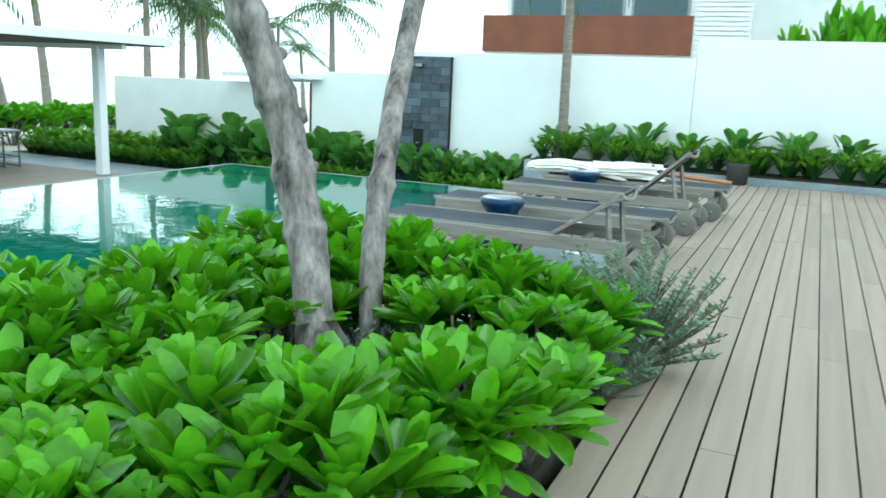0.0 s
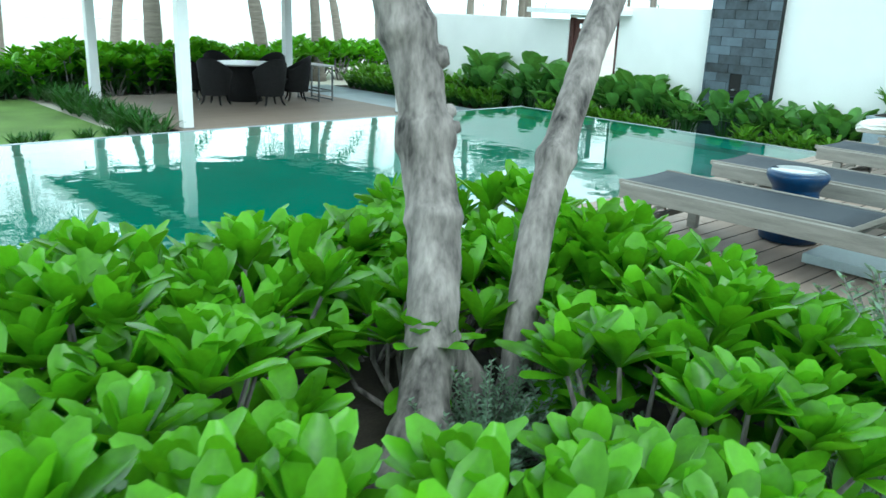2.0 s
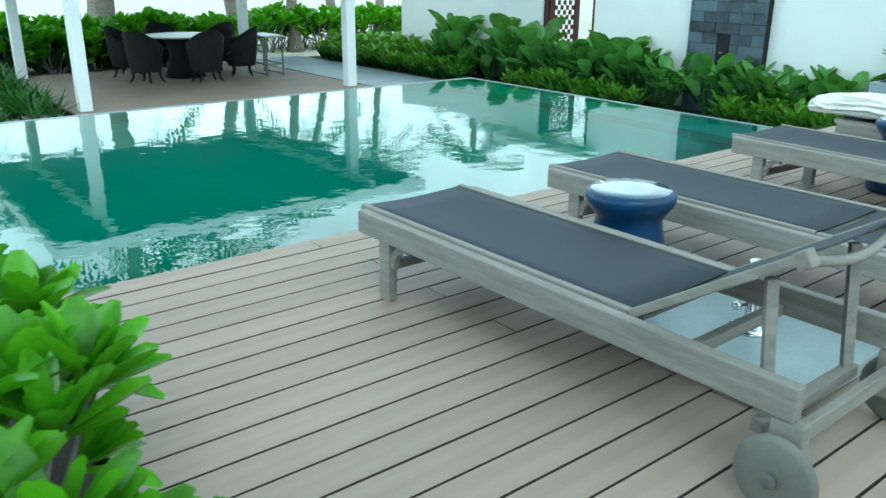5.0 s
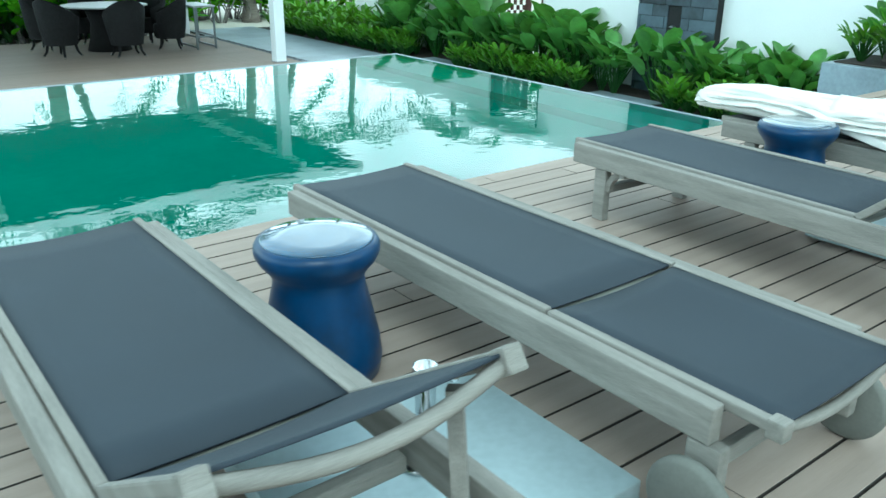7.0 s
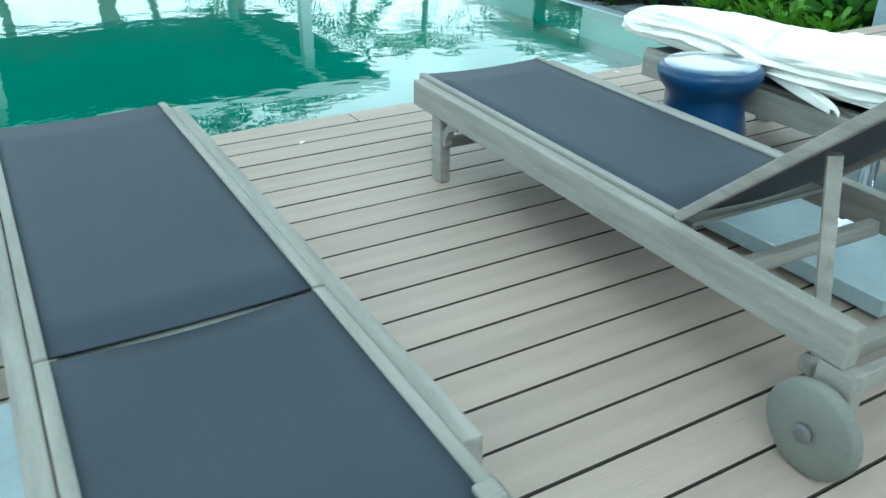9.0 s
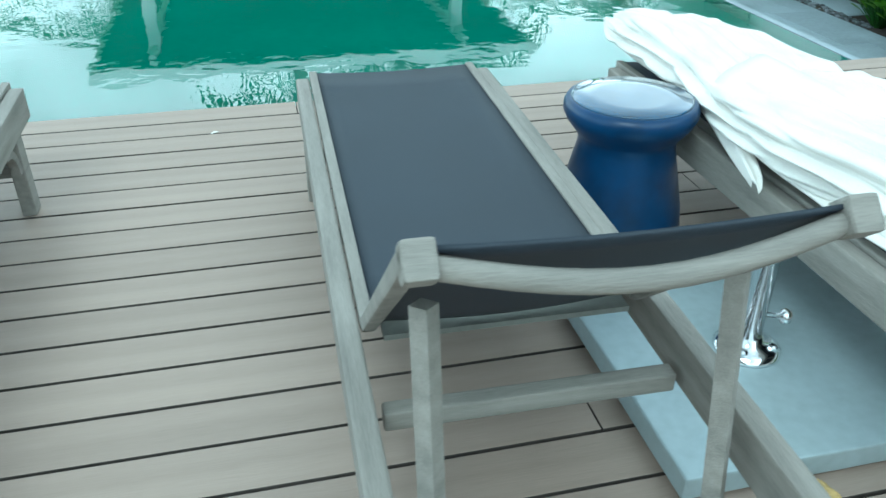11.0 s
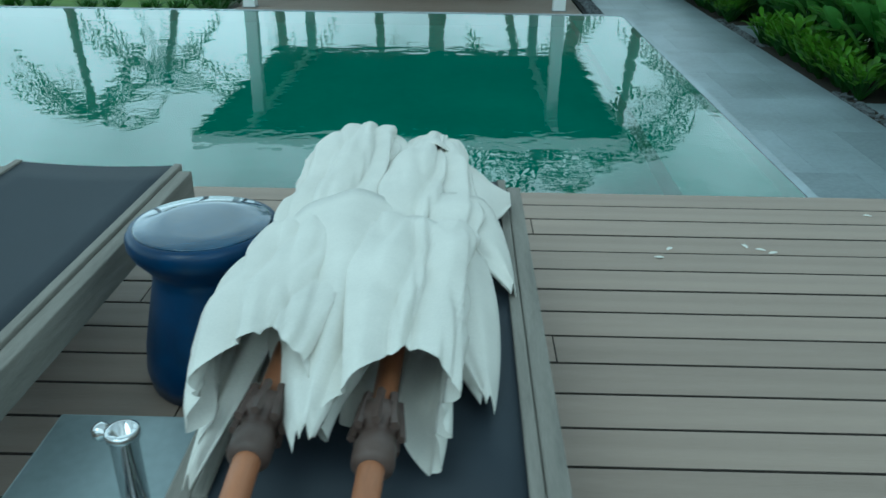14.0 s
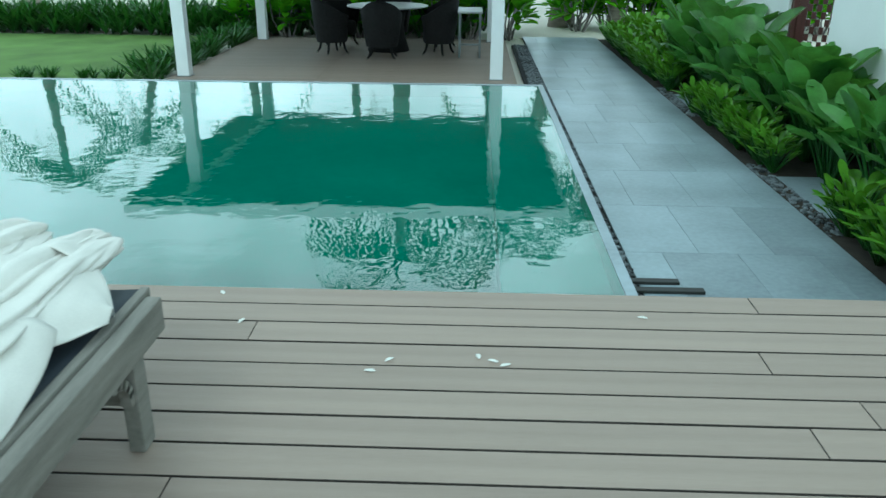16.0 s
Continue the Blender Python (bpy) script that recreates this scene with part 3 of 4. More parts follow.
parasol("folded cream canvas parasol lying on a lounger", 1.2, 1.2, 3, 0.012, (
    ((1.05, -1.42, 0.43), (1.37, -1.36, 0.5), (1.285, -2.27, 0.49), 0.075, 2.3),
    ((1.05, -1.62, 0.42), (1.2, -1.6, 0.5), (1.095, -2.26, 0.395), 0.03, 1.5),
    ((1.1, -1.25, 0.45), (1.06, -1.7, 0.42), (1.0, -1.83, 0.372), 0.02, 1.2),
    ((1.08, -0.86, 0.43), (1.3, -0.84, 0.46), (1.12, -0.63, 0.44), 0.05, 1.6)))
parasol("second folded cream parasol beside the first", 1.43, 1.388, 8, 0.0, (
    ((1.33, -1.45, 0.48), (1.58, -1.5, 0.42), (1.57, -2.03, 0.385), 0.06, 1.8),
    ((1.42, -1.3, 0.49), (1.6, -1.2, 0.43), (1.64, -1.58, 0.375), 0.03, 1.4),
    ((1.5, -0.82, 0.44), (1.56, -1.3, 0.44), (1.66, -1.05, 0.39), 0.03, 1.2),
    ((1.34, -0.86, 0.46), (1.54, -0.88, 0.43), (1.44, -0.65, 0.44), 0.05, 1.6)))


# ---- pavilion furniture ----
def wicker_chair(m):
    t = thing("wicker_chair", "dark woven wicker tub armchair", "chair", m, "chairs round the table")
    bm = bmesh.new()
    n, rows = 26, []
    for i in range(n + 1):
        a = math.radians(-125 + 250 * i / n)
        top = 0.62 + 0.27 * max(0, math.cos(a * 0.72)) ** 1.5
        col = []
        for r, z in ((0.25, 0.2), (0.29, 0.42), (0.33, top), (0.30, top + 0.02), (0.27, top - 0.02), (0.245, 0.42)):
            col.append(bm.verts.new((r * math.sin(a), -r * math.cos(a), z)))
        rows.append(col)
    for a, b in zip(rows, rows[1:]):
        for k in range(5):
            bm.faces.new((a[k], a[k + 1], b[k + 1], b[k]))
    part("shell", bm, WICKER, t, "", True)
    part("seat", lathe([(0.24, 0.2), (0.26, 0.26), (0.26, 0.41), (0.23, 0.44)], 26), WICKER, t, "", True)
    for a in (40, 140, 220, 320):
        c, s = math.cos(radians(a)), math.sin(radians(a))
        leg = part("leg", tube([(0.2 * c, 0.2 * s, 0.22), (0.23 * c, 0.23 * s, 0.09), (0.28 * c, 0.28 * s, 0.02)], [0.024, 0.02, 0.016], 8), WICKER, t, "", True)
        part("foot_cap", lathe([(0.012, 0), (0.02, 0.006), (0.02, 0.03), (0.014, 0.036)], 10, None, Matrix.Translation((0.285 * c, 0.285 * s, 0))), CHROME, leg)
    return t


TX, TY = 1.1, 11.27
first = wicker_chair(pose(TX, TY - 1.02, PF, 0, 0, 0))
for k in range(1, 6):
    a = 60 * k
    copy_thing(first, pose(TX + 1.02 * math.sin(radians(a)), TY - 1.02 * math.cos(radians(a)), PF, 0, 0, a + (7, -5, 4, -8, 3)[k - 1]))
tab = thing("round_table", "round stone-topped dining table with wicker base", "table", pose(TX, TY, PF))
part("tabletop", lathe([(0.66, 0.72), (0.69, 0.73), (0.69, 0.745), (0.675, 0.75)], 40), TABLE_TOP, tab)
part("pedestal", lathe([(0.36, 0), (0.3, 0.2), (0.26, 0.45), (0.34, 0.72)], 30), WICKER, tab, "", True)
side = thing("side_table", "narrow steel side table with pale top", "side table", pose(2.5, 10.75, PF))
part("top", boxed(-0.2, 0.2, -0.35, 0.5, 0.7, 0.73, 0.005), TABLE_TOP, side)
for x in (-0.18, 0.15):
    for y in (-0.33, 0.45):
        part("leg", boxed(x, x + 0.03, y, y + 0.03, 0, 0.7, 0.003), STEEL, side)
    part("foot_bar", boxed(x, x + 0.03, -0.299, 0.449, 0.02, 0.05, 0.003), STEEL, side)
    part("rail", boxed(x, x + 0.03, -0.299, 0.449, 0.2, 0.23, 0.003), STEEL, side)
part("rail", boxed(-0.149, 0.149, -0.33, -0.3, 0.2, 0.23, 0.003), STEEL, side)

# ---- planting ----
BED = structure("planting_bed", boxed(-14, -4.05, -2.98, -0.1, -0.119, 0.012), SOIL, "dark soil bed beside the deck", "soil")
structure("bed_east", sheet([(5.09, 6.3, 0.5, 14)], WL - 0.01, WL - 0.04), SOIL, "dark soil bed along the garden wall", "soil")
structure("planter_east", boxed(5.36, 6.299, -9.4, 0.9, -0.6, 0.1, 0.008), PAVING, "grey stone planter at the wall", "planter")
structure("planter_soil", boxed(5.45, 6.29, -9.3, 0.82, 0.101, 0.115), SOIL, "soil in the stone planter", "soil")


def rosette(bm, base, axis, size, rnd, count=13):
    axis = Vector(axis).normalized()
    side = axis.orthogonal().normalized()
    for i in range(count):
        a = i * 2.4 + rnd.uniform(-0.3, 0.3)
        out = (Matrix.Rotation(a, 3, axis) @ side)
        lean = 0.15 + 0.9 * (i / count) + rnd.uniform(-0.1, 0.1)
        way = axis * math.cos(lean) + out * math.sin(lean)
        leaf(bm, Vector(base) - axis * 0.05 * size * i / count, way, size * rnd.uniform(0.8, 1.15) * (0.75 + 0.4 * i / count), size * rnd.uniform(0.36, 0.46), droop=rnd.uniform(0.05, 0.3), cup=rnd.uniform(0.1, 0.4), steps=6)


def shrub_meshes(seed, rosettes, spread, height, size):
    rnd = random.Random(seed)
    stems, leaves = bmesh.new(), bmesh.new()
    for k in range(rosettes):
        a, r = k * 2.4 + rnd.uniform(-0.4, 0.4), spread * math.sqrt((k + 0.4) / rosettes)
        top = Vector((r * math.cos(a), r * math.sin(a), height * rnd.uniform(0.72, 1.0) - 0.3 * r * r / spread))
        foot = Vector((0.25 * top.x, 0.25 * top.y, 0))
        tube([foot, (foot + top) / 2 + Vector((0.03, 0.02, -0.03)), top], [0.012, 0.009, 0.007], 5, stems)
        axis = Vector((0.5 * math.cos(a) * r / spread + rnd.uniform(-0.2, 0.2), 0.5 * math.sin(a) * r / spread + rnd.uniform(-0.2, 0.2), 1))
        rosette(leaves, top, axis, size, rnd)
        if k % 2 == 0:
            rosette(leaves, foot * 0.4 + top * 0.6 + Vector((0.04 * math.cos(a), 0.04 * math.sin(a), 0)), axis + Vector((math.cos(a), math.sin(a), 0)), size * 0.9, rnd, 8)
    return mesh_from("stems", stems, BARK), mesh_from("foliage", leaves, LEAF, True)


def plant(name, meshes, m, label, category, group):
    t = new(name, meshes[0])
    t.matrix_basis = m
    tagged(t, label, category, group)
    f = part("foliage", meshes[1], None, t)
    f["kind"] = "stuff"
    return t


VARIANTS = [shrub_meshes(s, 8, 0.27, 0.43, 0.19) for s in (1, 2, 3, 4)]
rnd = random.Random(11)
first_shrubs = [plant("naupaka_shrub", v, pose(0, 0, -3), "glossy bright green shrub with rosettes of broad leaves", "shrub", "hedge shrubs") for v in VARIANTS]
spots = []
yy = -0.95
while yy > -2.9:
    xx = -4.4 + 0.08 * (-0.95 - yy) - rnd.uniform(0, 0.1)
    while xx > -12.5:
        px, py = xx + rnd.uniform(-0.08, 0.08), yy + rnd.uniform(-0.08, 0.08)
        if (px + 5.72) ** 2 + (py + 2.4) ** 2 > 0.25 and (px + 5.5) ** 2 + (py + 2.05) ** 2 > 0.14 and (px + 5.06) ** 2 + (py + 1.98) ** 2 > 0.06:
            spots.append((px, py))
        xx -= 0.4
    yy -= 0.38
for i, (px, py) in enumerate(spots):
    m = pose(px, py, 0.01, rnd.uniform(-6, 6), rnd.uniform(-6, 6), rnd.uniform(0, 360)) @ Matrix.Diagonal((1, 1, rnd.uniform(0.9, 1.3), 1))
    if i < 4:
        first_shrubs[i].matrix_basis = m
    else:
        src = first_shrubs[i % 4]
        c = copy_thing(src, pose(0, 0, 0))
        c.matrix_basis = m


def silver_meshes(seed):
    rnd = random.Random(seed)
    stems, leaves = bmesh.new(), bmesh.new()
    for k in range(95):
        a, r = rnd.uniform(0, 6.28), 0.34 * math.sqrt(rnd.random())
        top = Vector((r * math.cos(a), r * math.sin(a), 0.46 * rnd.uniform(0.45, 1.0) - 1.2 * r * r))
        foot = top * 0.2
        foot.z = 0
        tube([foot, (foot + top) / 2 + Vector((0.02, 0, 0.02)), top], [0.004, 0.003, 0.002], 4, stems)
        for j in range(40):
            q = foot.lerp(top, 0.3 + 0.7 * j / 40)
            b = j * 2.4
            leaf(leaves, q, (math.cos(b), math.sin(b), 0.7), rnd.uniform(0.02, 0.034), 0.014, 0.1, 0.2, 2, 0.7, 0.3)
    return mesh_from("stems", stems, BARK), mesh_from("foliage", leaves, LEAF_SILVER, True)


SILVER = silver_meshes(5)
for px, py, s in ((-4.2, -3.0, 1.5), (-3.95, -2.85, 1.25), (-4.7, -3.0, 0.8), (-5.33, -2.12, 0.75), (-5.1, -2.25, 0.8)):
    plant("silver_shrub", SILVER, pose(px, py, 0.01, 0, 0, px * 200) @ Matrix.Diagonal((s, s, s, 1)), "small-leaved silvery green shrub at the bed edge", "shrub", "silver shrubs")


def broad_meshes(seed, count, size, height, mat, slim=0.62):
    rnd = random.Random(seed)
    stems, leaves = bmesh.new(), bmesh.new()
    for k in range(count):
        a = k * 2.4 + rnd.uniform(-0.3, 0.3)
        r = 0.28 * math.sqrt((k + 0.5) / count)
        top = Vector((r * math.cos(a), r * math.sin(a), height * rnd.uniform(0.5, 1.0)))
        tube([(0.1 * top.x, 0.1 * top.y, 0), (0.6 * top.x, 0.6 * top.y, top.z * 0.6), top], [0.011, 0.009, 0.006], 5, stems)
        leaf(leaves, top, (math.cos(a), math.sin(a), rnd.uniform(0.3, 2.2)), size * rnd.uniform(0.75, 1.15), size * slim * rnd.uniform(0.85, 1.1), rnd.uniform(0.0, 0.25), rnd.uniform(0.1, 0.35), 6, 0.6, 0.4)
    return mesh_from("stems", stems, LEAF_DARK), mesh_from("foliage", leaves, mat, True)


BROAD = [broad_meshes(21, 20, 0.34, 0.62, LEAF_BIG), broad_meshes(22, 44, 0.2, 0.45, LEAF_LIME, 0.45), broad_meshes(23, 15, 0.5, 0.85, LEAF_BIG, 0.8)]
rnd = random.Random(5)
bed = []
y = 1.25
while y < 13.6:
    for x in (5.3, 5.7, 6.1):
        if not (2.45 < y < 4.15 and x > 5.9) and not (2.75 < y < 4.3 and x < 5.6) and not (6.75 < y < 8.15 and x < 5.6):
            bed.append((x + rnd.uniform(-0.1, 0.1), y + rnd.uniform(-0.12, 0.12), WL - 0.01, 0.75 if x < 5.5 else 1.0))
    y += 0.42
y = 1.0
while y < 13.4:
    if not 2.75 < y < 4.2 and not 6.75 < y < 8.1:
        bed.append((5.22 + rnd.uniform(-0.05, 0.06), y, WL - 0.01, 0.6))
    y += 0.27
y = 0.6
while y > -9.2:
    for x in (5.65, 6.0):
        bed.append((x + rnd.uniform(-0.1, 0.08), y + rnd.uniform(-0.12, 0.12), 0.114, 0.8))
    y -= 0.4
broad_first = {}
for i, (x, y, z, s) in enumerate(bed):
    v = 1 if (x < 5.5 and z < 0) or (z > 0 and i % 4) or y > 9.5 else (2 if i % 4 == 0 and y > 3.8 else 0)
    s *= rnd.uniform(0.85, 1.15)
    m = pose(x, y, z, 0, 0, rnd.uniform(0, 360)) @ Matrix.Diagonal((s, s, s, 1))
    if v not in broad_first:
        broad_first[v] = plant("broadleaf_plant", BROAD[v], m, ("large-leaved dark green tropical plant by the wall", "bushy light green plant at the path edge", "tall plant with very large green leaves")[v], "plant", "wall bed plants")
    else:
        c = copy_thing(broad_first[v], pose(0, 0, 0))
        c.matrix_basis = m


def strap_meshes(seed):
    rnd = random.Random(seed)
    stems, leaves = bmesh.new(), bmesh.new()
    tube([(0, 0, 0), (0, 0, 0.1)], [0.03, 0.02], 6, stems)
    for c in range(6):
        cx, cy = rnd.uniform(-0.28, 0.28), rnd.uniform(-0.28, 0.28)
        for k in range(13):
            a = k * 2.4
            leaf(leaves, (cx, cy, 0.02), (0.6 * math.cos(a), 0.6 * math.sin(a), rnd.uniform(0.6, 1.6)), rnd.uniform(0.4, 0.62), 0.05, rnd.uniform(0.1, 0.5), 0.2, 4, 0.5, 0.6)
    return mesh_from("stems", stems, LEAF_DARK), mesh_from("foliage", leaves, LEAF_DARK, True)


STRAP = strap_meshes(31)
strap_first = None
rows = [(-13.5 + 0.5 * i, 14.2 + 0.45 * j, 1.25) for i in range(33) for j in range(3)]
rows += [(-2.0 - 0.1 * math.sin(i), 8.45 + 0.42 * i, 0.75) for i in range(13)]
rows += [(-13.0 + 0.5 * i, 8.62, 0.45) for i in range(22)]
for x, y, s in rows:
    s *= rnd.uniform(0.8, 1.15)
    m = pose(x + rnd.uniform(-0.12, 0.12), y + rnd.uniform(-0.08, 0.08), WL - 0.03, 0, 0, rnd.uniform(0, 360)) @ Matrix.Diagonal((s, s, s, 1))
    if strap_first is None:
        strap_first = plant("lily_clump", STRAP, m, "dark green clump of strap-leaved lilies by the lawn", "plant", "lily hedge")
    else:
        copy_thing(strap_first, pose(0, 0, 0)).matrix_basis = m

# far hedge behind the pavilion
for i in range(16):
    for j in range(2):
        s = rnd.uniform(1.7, 2.2)
        copy_thing(first_shrubs[i % 4], pose(0, 0, 0)).matrix_basis = pose(-2.0 + 0.75 * i + (0 if i < 8 else 0.9), 14.0 + 0.9 * j + (0 if i < 8 else 1.6), WL - 0.05, 0, 0, rnd.uniform(0, 360)) @ Matrix.Diagonal((s, s, s, 1))

# ---- trees ----
def trunk_bm(cx, cy, bend, ease, top, r0, r1, knots, seed):
    """A trunk whose lean follows two quadratics in height, running straight on above the bend."""
    def at(z):
        h = min(z, bend)
        x, y = (c[0] + c[1] * h + c[2] * h * h + ease * max(z - bend, 0) * (c[1] + 2 * c[2] * bend) for c in (cx, cy))
        return Vector((x, y, z))
    pts, rad = [], []
    for i in range(141):
        s = i / 140
        z = -0.05 + (top + 0.05) * s
        pts.append(at(z) + Vector((noise.noise((s * 6, seed, 0)), noise.noise((0, s * 6, seed)), 0)) * 0.018)
        flare = 0.035 * max(0, 1 - s * 14)
        bulge = sum(0.016 * math.exp(-((z - k) / 0.03) ** 2) for k in knots)
        rad.append(r0 + (r1 - r0) * s + flare + bulge)
    return tube(pts, rad, 40, rough=0.12), at(top)


tree = thing("garden_tree", "grey-barked tree with two leaning trunks in the bed", "tree", pose(0, 0, 0))
bm, TOP_A = trunk_bm((-5.51, 0.579, -0.283), (-2.007, 0.388, -0.051), 1.5, 1.0, 3.4, 0.084, 0.078, (0.72, 0.95, 1.0, 1.3, 1.62), 3)
# old branch stubs and a root running to the second trunk
for z, a, r in ((1.02, 0.3, 0.03), (1.2, -0.5, 0.038), (1.46, 0.1, 0.034), (0.98, -0.2, 0.026)):
    b = Vector((-5.51 + 0.579 * z - 0.283 * z * z, -2.007 + 0.388 * z - 0.051 * z * z, z))
    d = Vector((math.cos(a), math.sin(a) - 0.5, 0.25)).normalized()
    tube([b, b + d * 0.085, b + d * 0.112], [r * 1.5, r, r * 0.7], 14, bm, 0.2)
tube([(-5.32, -1.85, 0.42), (-5.24, -1.87, 0.27), (-5.14, -1.93, 0.12), (-5.06, -1.98, -0.04)], [0.06, 0.062, 0.05, 0.05], 16, bm, 0.15)
part("trunk", bm, BARK, tree, "knotted grey trunk", True)
bm, TOP_B = trunk_bm((-5.065, 0.003, 0.278), (-1.982, 0.017, 0.071), 1.5, 0.8, 3.3, 0.056, 0.05, (0.9,), 6)
part("trunk", bm, BARK, tree, "slim smooth grey trunk", True)
limbs, crown = bmesh.new(), bmesh.new()
rnd = random.Random(77)
for k in range(10):
    b = (TOP_A if k % 2 else TOP_B) - Vector((0, 0, 0.05))
    a = k * 0.63 + 0.3
    e = b + Vector((1.1 * math.cos(a), 1.1 * math.sin(a), rnd.uniform(0.6, 1.3)))
    tube([b, b.lerp(e, 0.5) + Vector((0, 0, 0.15)), e], [0.045, 0.03, 0.012], 7, limbs)
    for j in range(7):
        q = b.lerp(e, 0.5 + 0.5 * j / 6) + Vector((rnd.uniform(-0.25, 0.25), rnd.uniform(-0.25, 0.25), rnd.uniform(-0.1, 0.25)))
        rosette(crown, q, (rnd.uniform(-0.5, 0.5), rnd.uniform(-0.5, 0.5), 1), 0.14, rnd, 9)
part("limbs", limbs, BARK, tree)
tagged(part("crown", crown, LEAF_BIG, tree), kind="stuff")


def palm(m, height, lean, seed, label="coconut palm with ringed grey trunk by the beach"):
    rnd = random.Random(seed)
    t = thing("palm_tree", label, "palm tree", m, "beach palms")
    pts, rad = [], []
    for i in range(25):
        s = i / 24
        pts.append((lean * s ** 1.4, 0, height * s))
        rad.append(0.16 - 0.07 * s + 0.1 * max(0, 1 - s * 10) + (0.008 if i % 2 else 0))
    part("trunk", tube(pts, rad, 12), PALM_BARK, t, "", True)
    crown = bmesh.new()
    c = Vector(pts[-1])
    for k in range(17):
        a = k * 2.4
        el = rnd.uniform(-0.5, 1.1)
        way = Vector((math.cos(a), math.sin(a), el)).normalized()
        L = rnd.uniform(1.7, 2.4)
        sidev = way.cross(Vector((0, 0, 1))).normalized()
        spine = [c + way * L * s - Vector((0, 0, 1.1 * s * s * L * 0.45)) for s in [j / 12 for j in range(13)]]
        tube(spine, [0.025 - 0.0018 * j for j in range(13)], 4, crown)
        for j in range(2, 13):
            d = (spine[j] - spine[j - 1]).normalized()
            for sg in (-1, 1):
                leaf(crown, spine[j], sidev * sg + d * 0.7 + Vector((0, 0, -0.35)), 0.55 * (1 - 0.045 * abs(j - 6)), 0.055, 0.35, 0.1, 2, 0.4, 0.6)
    tagged(part("crown", crown, LEAF_PALM, t), kind="stuff")
    return t


p0 = palm(pose(9.2, 19.5, WL - 0.05, 0, 0, 150), 5.0, 0.9, 1)
p1 = palm(pose(14.2, 18.5, WL - 0.05, 0, 0, 40), 5.6, 0.5, 2)
p2 = palm(pose(17.0, 18.5, WL - 0.05, 0, 0, 200), 4.6, 0.25, 3)
for k, (src, x, y, a, s) in enumerate(((p0, 4.6, 16.6, 160, 1.25), (p1, 5.7, 15.6, 200, 0.95), (p1, 12.0, 21, 100, 1.05), (p2, 15.6, 18.2, 20, 0.95), (p2, 18.2, 19.2, 170, 1.1), (p1, 24.0, 20, 30, 0.8), (p2, 26.2, 20, 120, 0.75), (p0, 2.5, 22, 10, 1.1), (p1, -1.0, 21, 300, 1.0), (p2, -3.5, 19, 60, 1.1), (p0, -6.5, 21, 200, 1.0), (p1, -9.5, 19.5, 90, 1.05), (p2, 1.0, 15.4, 250, 1.35), (p0, 20.5, 22.0, 340, 0.9), (p1, 12.5, 9.5, 40, 0.75))):
    copy_thing(src, pose(0, 0, 0)).matrix_basis = pose(x, y, WL - 0.05, 0, 0, a) @ Matrix.Diagonal((s, s, s, 1))
wp = palm(pose(5.95, 0.4, 0.114, 0, 0, 90), 4.6, 0.12, 9, "slim palm trunk standing in the wall planter")
wp.matrix_basis = wp.matrix_basis @ Matrix.Diagonal((0.6, 0.6, 1, 1))

# shrubs behind the wall beside the house
for i in range(14):
    s = rnd.uniform(3.0, 4.5)
    copy_thing(first_shrubs[i % 4], pose(0, 0, 0)).matrix_basis = pose(10.5 + (i % 3) * 0.8, -3.0 - 0.55 * i, WL - 0.05, 0, 0, 40 * i) @ Matrix.Diagonal((s * 0.6, s * 0.6, s * 1.8, 1))

pot = thing("planter_pot", "small dark round pot standing by the planter", "pot", pose(5.2, -2.7, 0))
part("body", lathe([(0.13, 0), (0.15, 0.02), (0.17, 0.2), (0.18, 0.3), (0.18, 0.32), (0.16, 0.32), (0.15, 0.26)], 24), POT, pot, "", True)

# ---- small pieces of the setting ----
rnd = random.Random(42)
# the sheet under the boards is near-black too, as painted gap shade
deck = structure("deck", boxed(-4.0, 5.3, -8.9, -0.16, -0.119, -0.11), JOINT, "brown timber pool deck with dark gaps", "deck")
BOARD = {}


def board_mesh(length):
    key = round(length, 1)
    if key not in BOARD:
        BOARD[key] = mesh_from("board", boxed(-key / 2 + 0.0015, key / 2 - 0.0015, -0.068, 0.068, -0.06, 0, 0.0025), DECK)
        # side faces get the dark colour that stands in for gap shade
        BOARD[key].materials.append(DECK_EDGE_SHADE)
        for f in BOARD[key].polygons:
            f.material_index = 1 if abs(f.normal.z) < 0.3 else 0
    return BOARD[key]


far = bmesh.new()
for r in range(61):
    yc = -0.0725 - 0.145 * r
    x = -4.0 if yc > -2.98 else -13.8
    if r >= 26:
        x = -13.8
    start = True
    while x < 5.3:
        ln = min(round(rnd.choice((2.6, 3.0, 3.6)) * (rnd.uniform(0.3, 1) if start else 1), 1), 5.3 - x)
        start = False
        if ln < 0.25:
            break
        if r < 26:
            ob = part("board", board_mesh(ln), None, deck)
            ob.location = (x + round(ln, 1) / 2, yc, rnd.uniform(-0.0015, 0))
        else:
            box(far, x + 0.0015, x + ln - 0.0015, yc - 0.068, yc + 0.068, -0.05, 0)
        x += round(ln, 1)
tagged(part("far_boards", far, DECK_FAR, deck), kind="stuff")

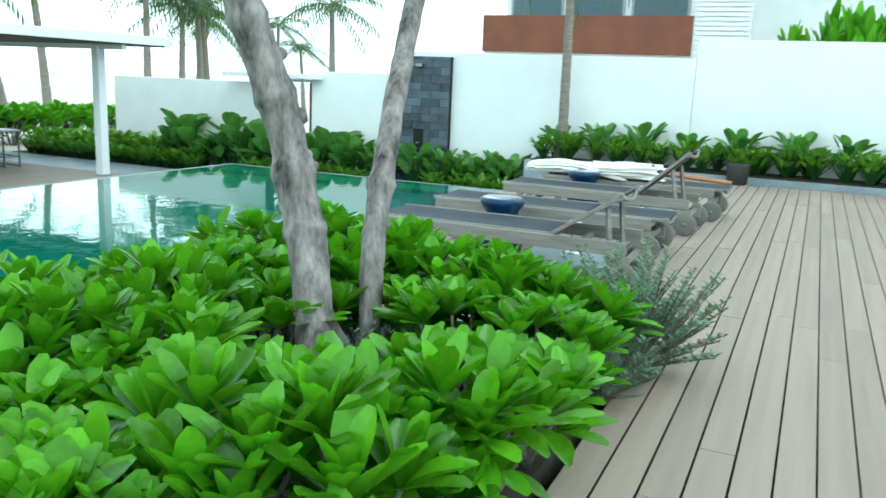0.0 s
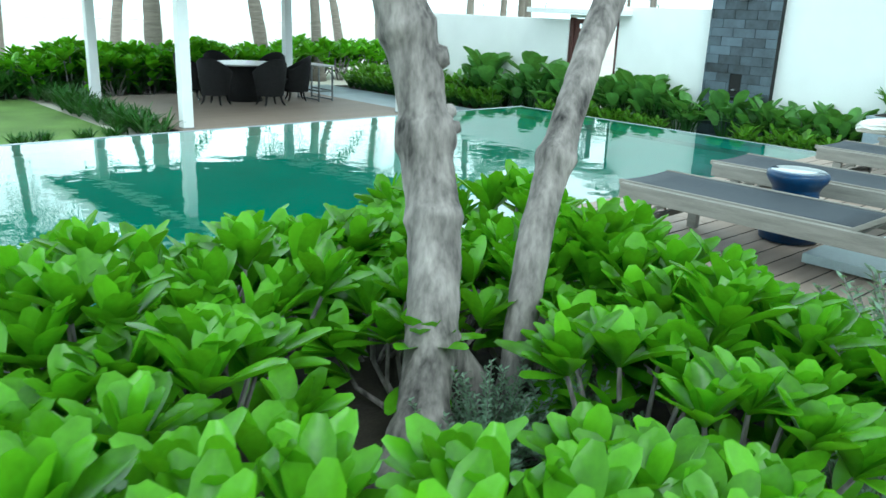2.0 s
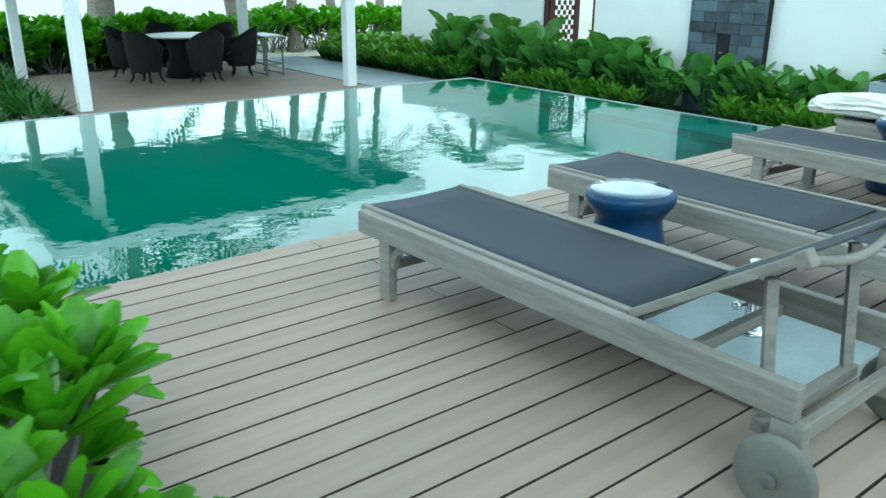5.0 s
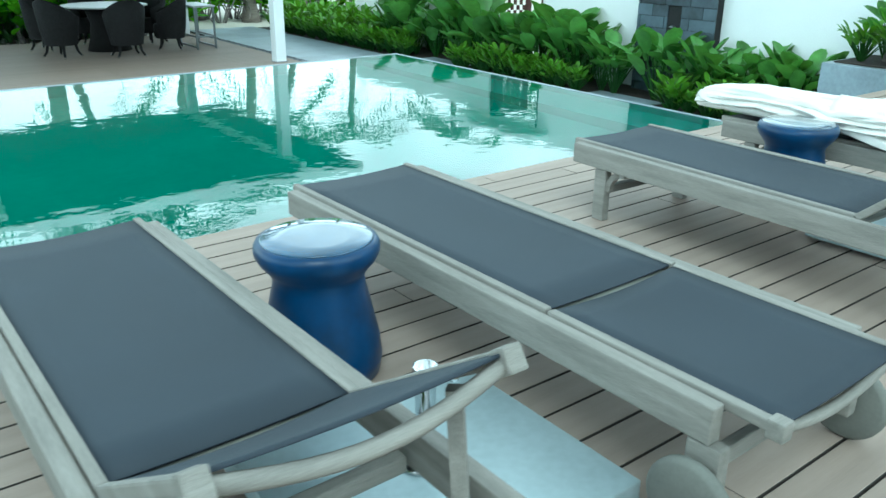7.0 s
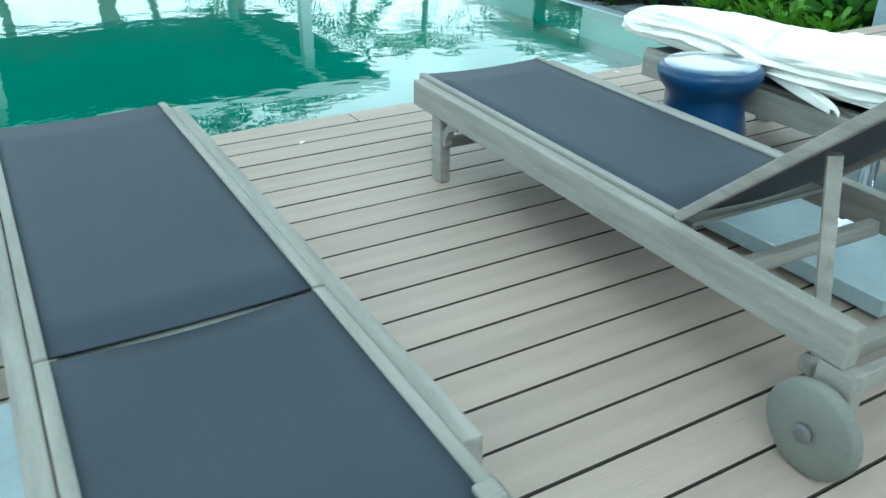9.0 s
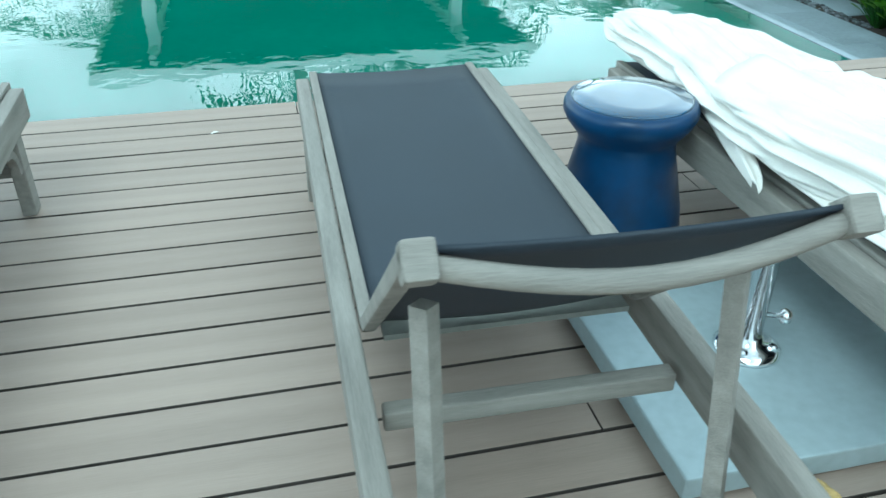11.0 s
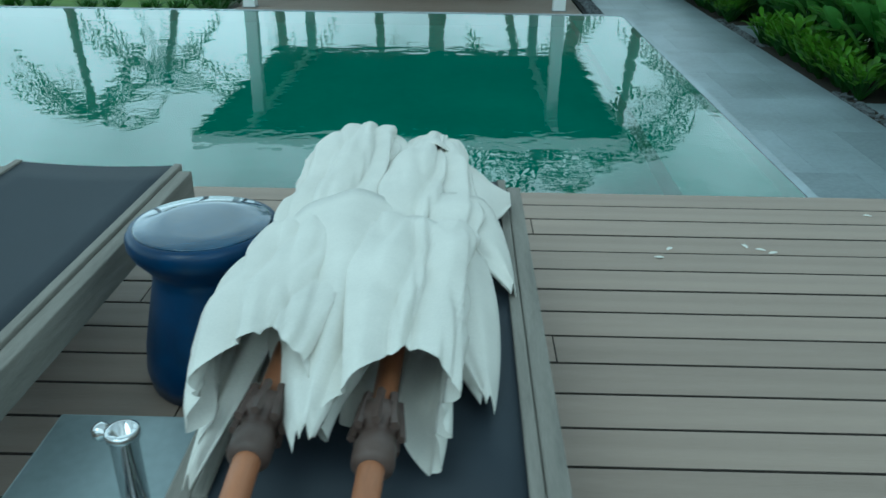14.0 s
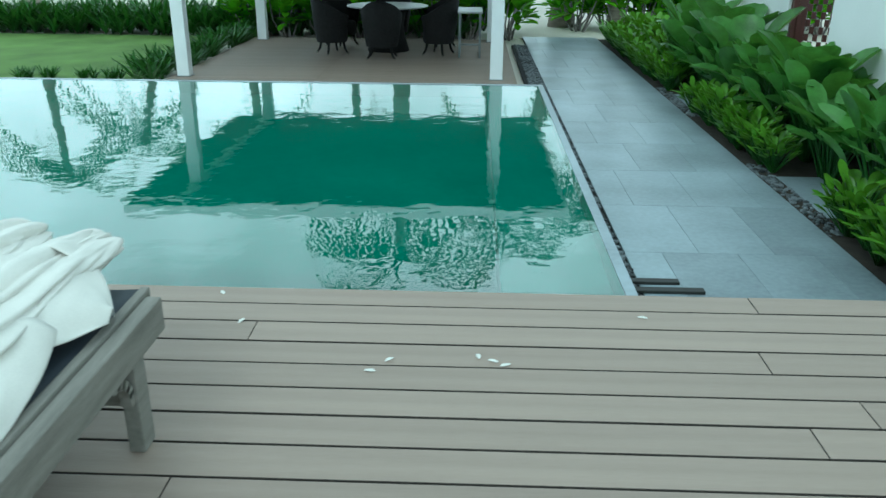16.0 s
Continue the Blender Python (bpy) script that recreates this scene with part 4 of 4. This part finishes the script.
y = 0.2
k = 0
while y < 14.1:
    xs = (3.58, 4.08, 4.58, 5.08) if k % 2 == 0 else (3.58, 3.83, 4.33, 4.83, 5.08)
    for a, b in zip(xs, xs[1:]):
        part("paving_slab", boxed(a + 0.001, b - 0.001, y + 0.001, y + 0.999, WL - 0.012, WL, 0.002), PAVING, path_base)
    y += 1.0
    k += 1
for yy in (3.0, 6.9):
    st = structure("stepping_slab", boxed(5.24, 5.62, yy, yy + 1.1, WL - 0.05, WL - 0.004, 0.004), PAVING, "grey stepping slab beside the path", "slab")
peb = bmesh.new()
for i in range(2600):
    x, y = rnd.uniform(3.36, 3.565), 0.9 + 12.0 * rnd.random() ** 1.3
    r = rnd.uniform(0.012, 0.024)
    bmesh.ops.create_icosphere(peb, subdivisions=1, radius=r, matrix=pose(x, y, WL - 0.012 + r * 0.5, 0, 0, rnd.uniform(0, 360)) @ Matrix.Diagonal((1.3, 0.9, 0.6, 1)))
for i in range(420):
    x, y = rnd.uniform(5.1, 5.23), (2.6 if i % 2 else 6.6) + rnd.uniform(0, 1.9)
    r = rnd.uniform(0.012, 0.024)
    bmesh.ops.create_icosphere(peb, subdivisions=1, radius=r, matrix=pose(x, y, WL - 0.012 + r * 0.4, 0, 0, rnd.uniform(0, 360)) @ Matrix.Diagonal((1.3, 0.9, 0.6, 1)))
tagged(part("pebbles", peb, PEBBLE, gravel), kind="stuff")
grate = thing("drain_grate", "dark metal drain grate at the path end", "grate", pose(0, 0, 0))
for i in range(3):
    part("bar", boxed(3.44, 3.7 + 0.12 * (3 - i), 1.4 + 0.13 * i, 1.46 + 0.13 * i, WL + 0.001, WL + 0.02, 0.003), POT, grate)

foam = bmesh.new()
bmesh.ops.create_icosphere(foam, subdivisions=3, radius=0.055)
for v in foam.verts:
    v.co *= 1 + 0.3 * noise.noise(v.co * 22)
    v.co.z = max(v.co.z * 0.7 + 0.03, 0)
foam_block = tagged(part("foam_lump", foam, material("worn_foam", (0.5, 0.36, 0.14), 0.9, vary=0.3, scale=20, bump=0.5)), "worn yellow foam lump lying on the deck", "foam lump")
foam_block.location = (0.81, -2.49, 0)
# fallen petals
for i, (x, y) in enumerate(((2.22, -0.62), (2.28, -0.56), (2.58, -0.53), (2.64, -0.55), (2.68, -0.56), (1.75, -0.28), (1.6, -0.05), (3.15, -0.2), (-0.35, -0.3))):
    bm = bmesh.new()
    leaf(bm, (0, 0, 0), (1, 0, 0.05), 0.035, 0.018, 0.1, 0.2, 3, 0.6, 0.4)
    ob = part("fallen_petal", bm, CANVAS)
    ob.matrix_basis = pose(x, y, 0.003, 0, 0, 50 * i)
    tagged(ob, "small pale fallen petal lying on the deck", "petal", "fallen petals")
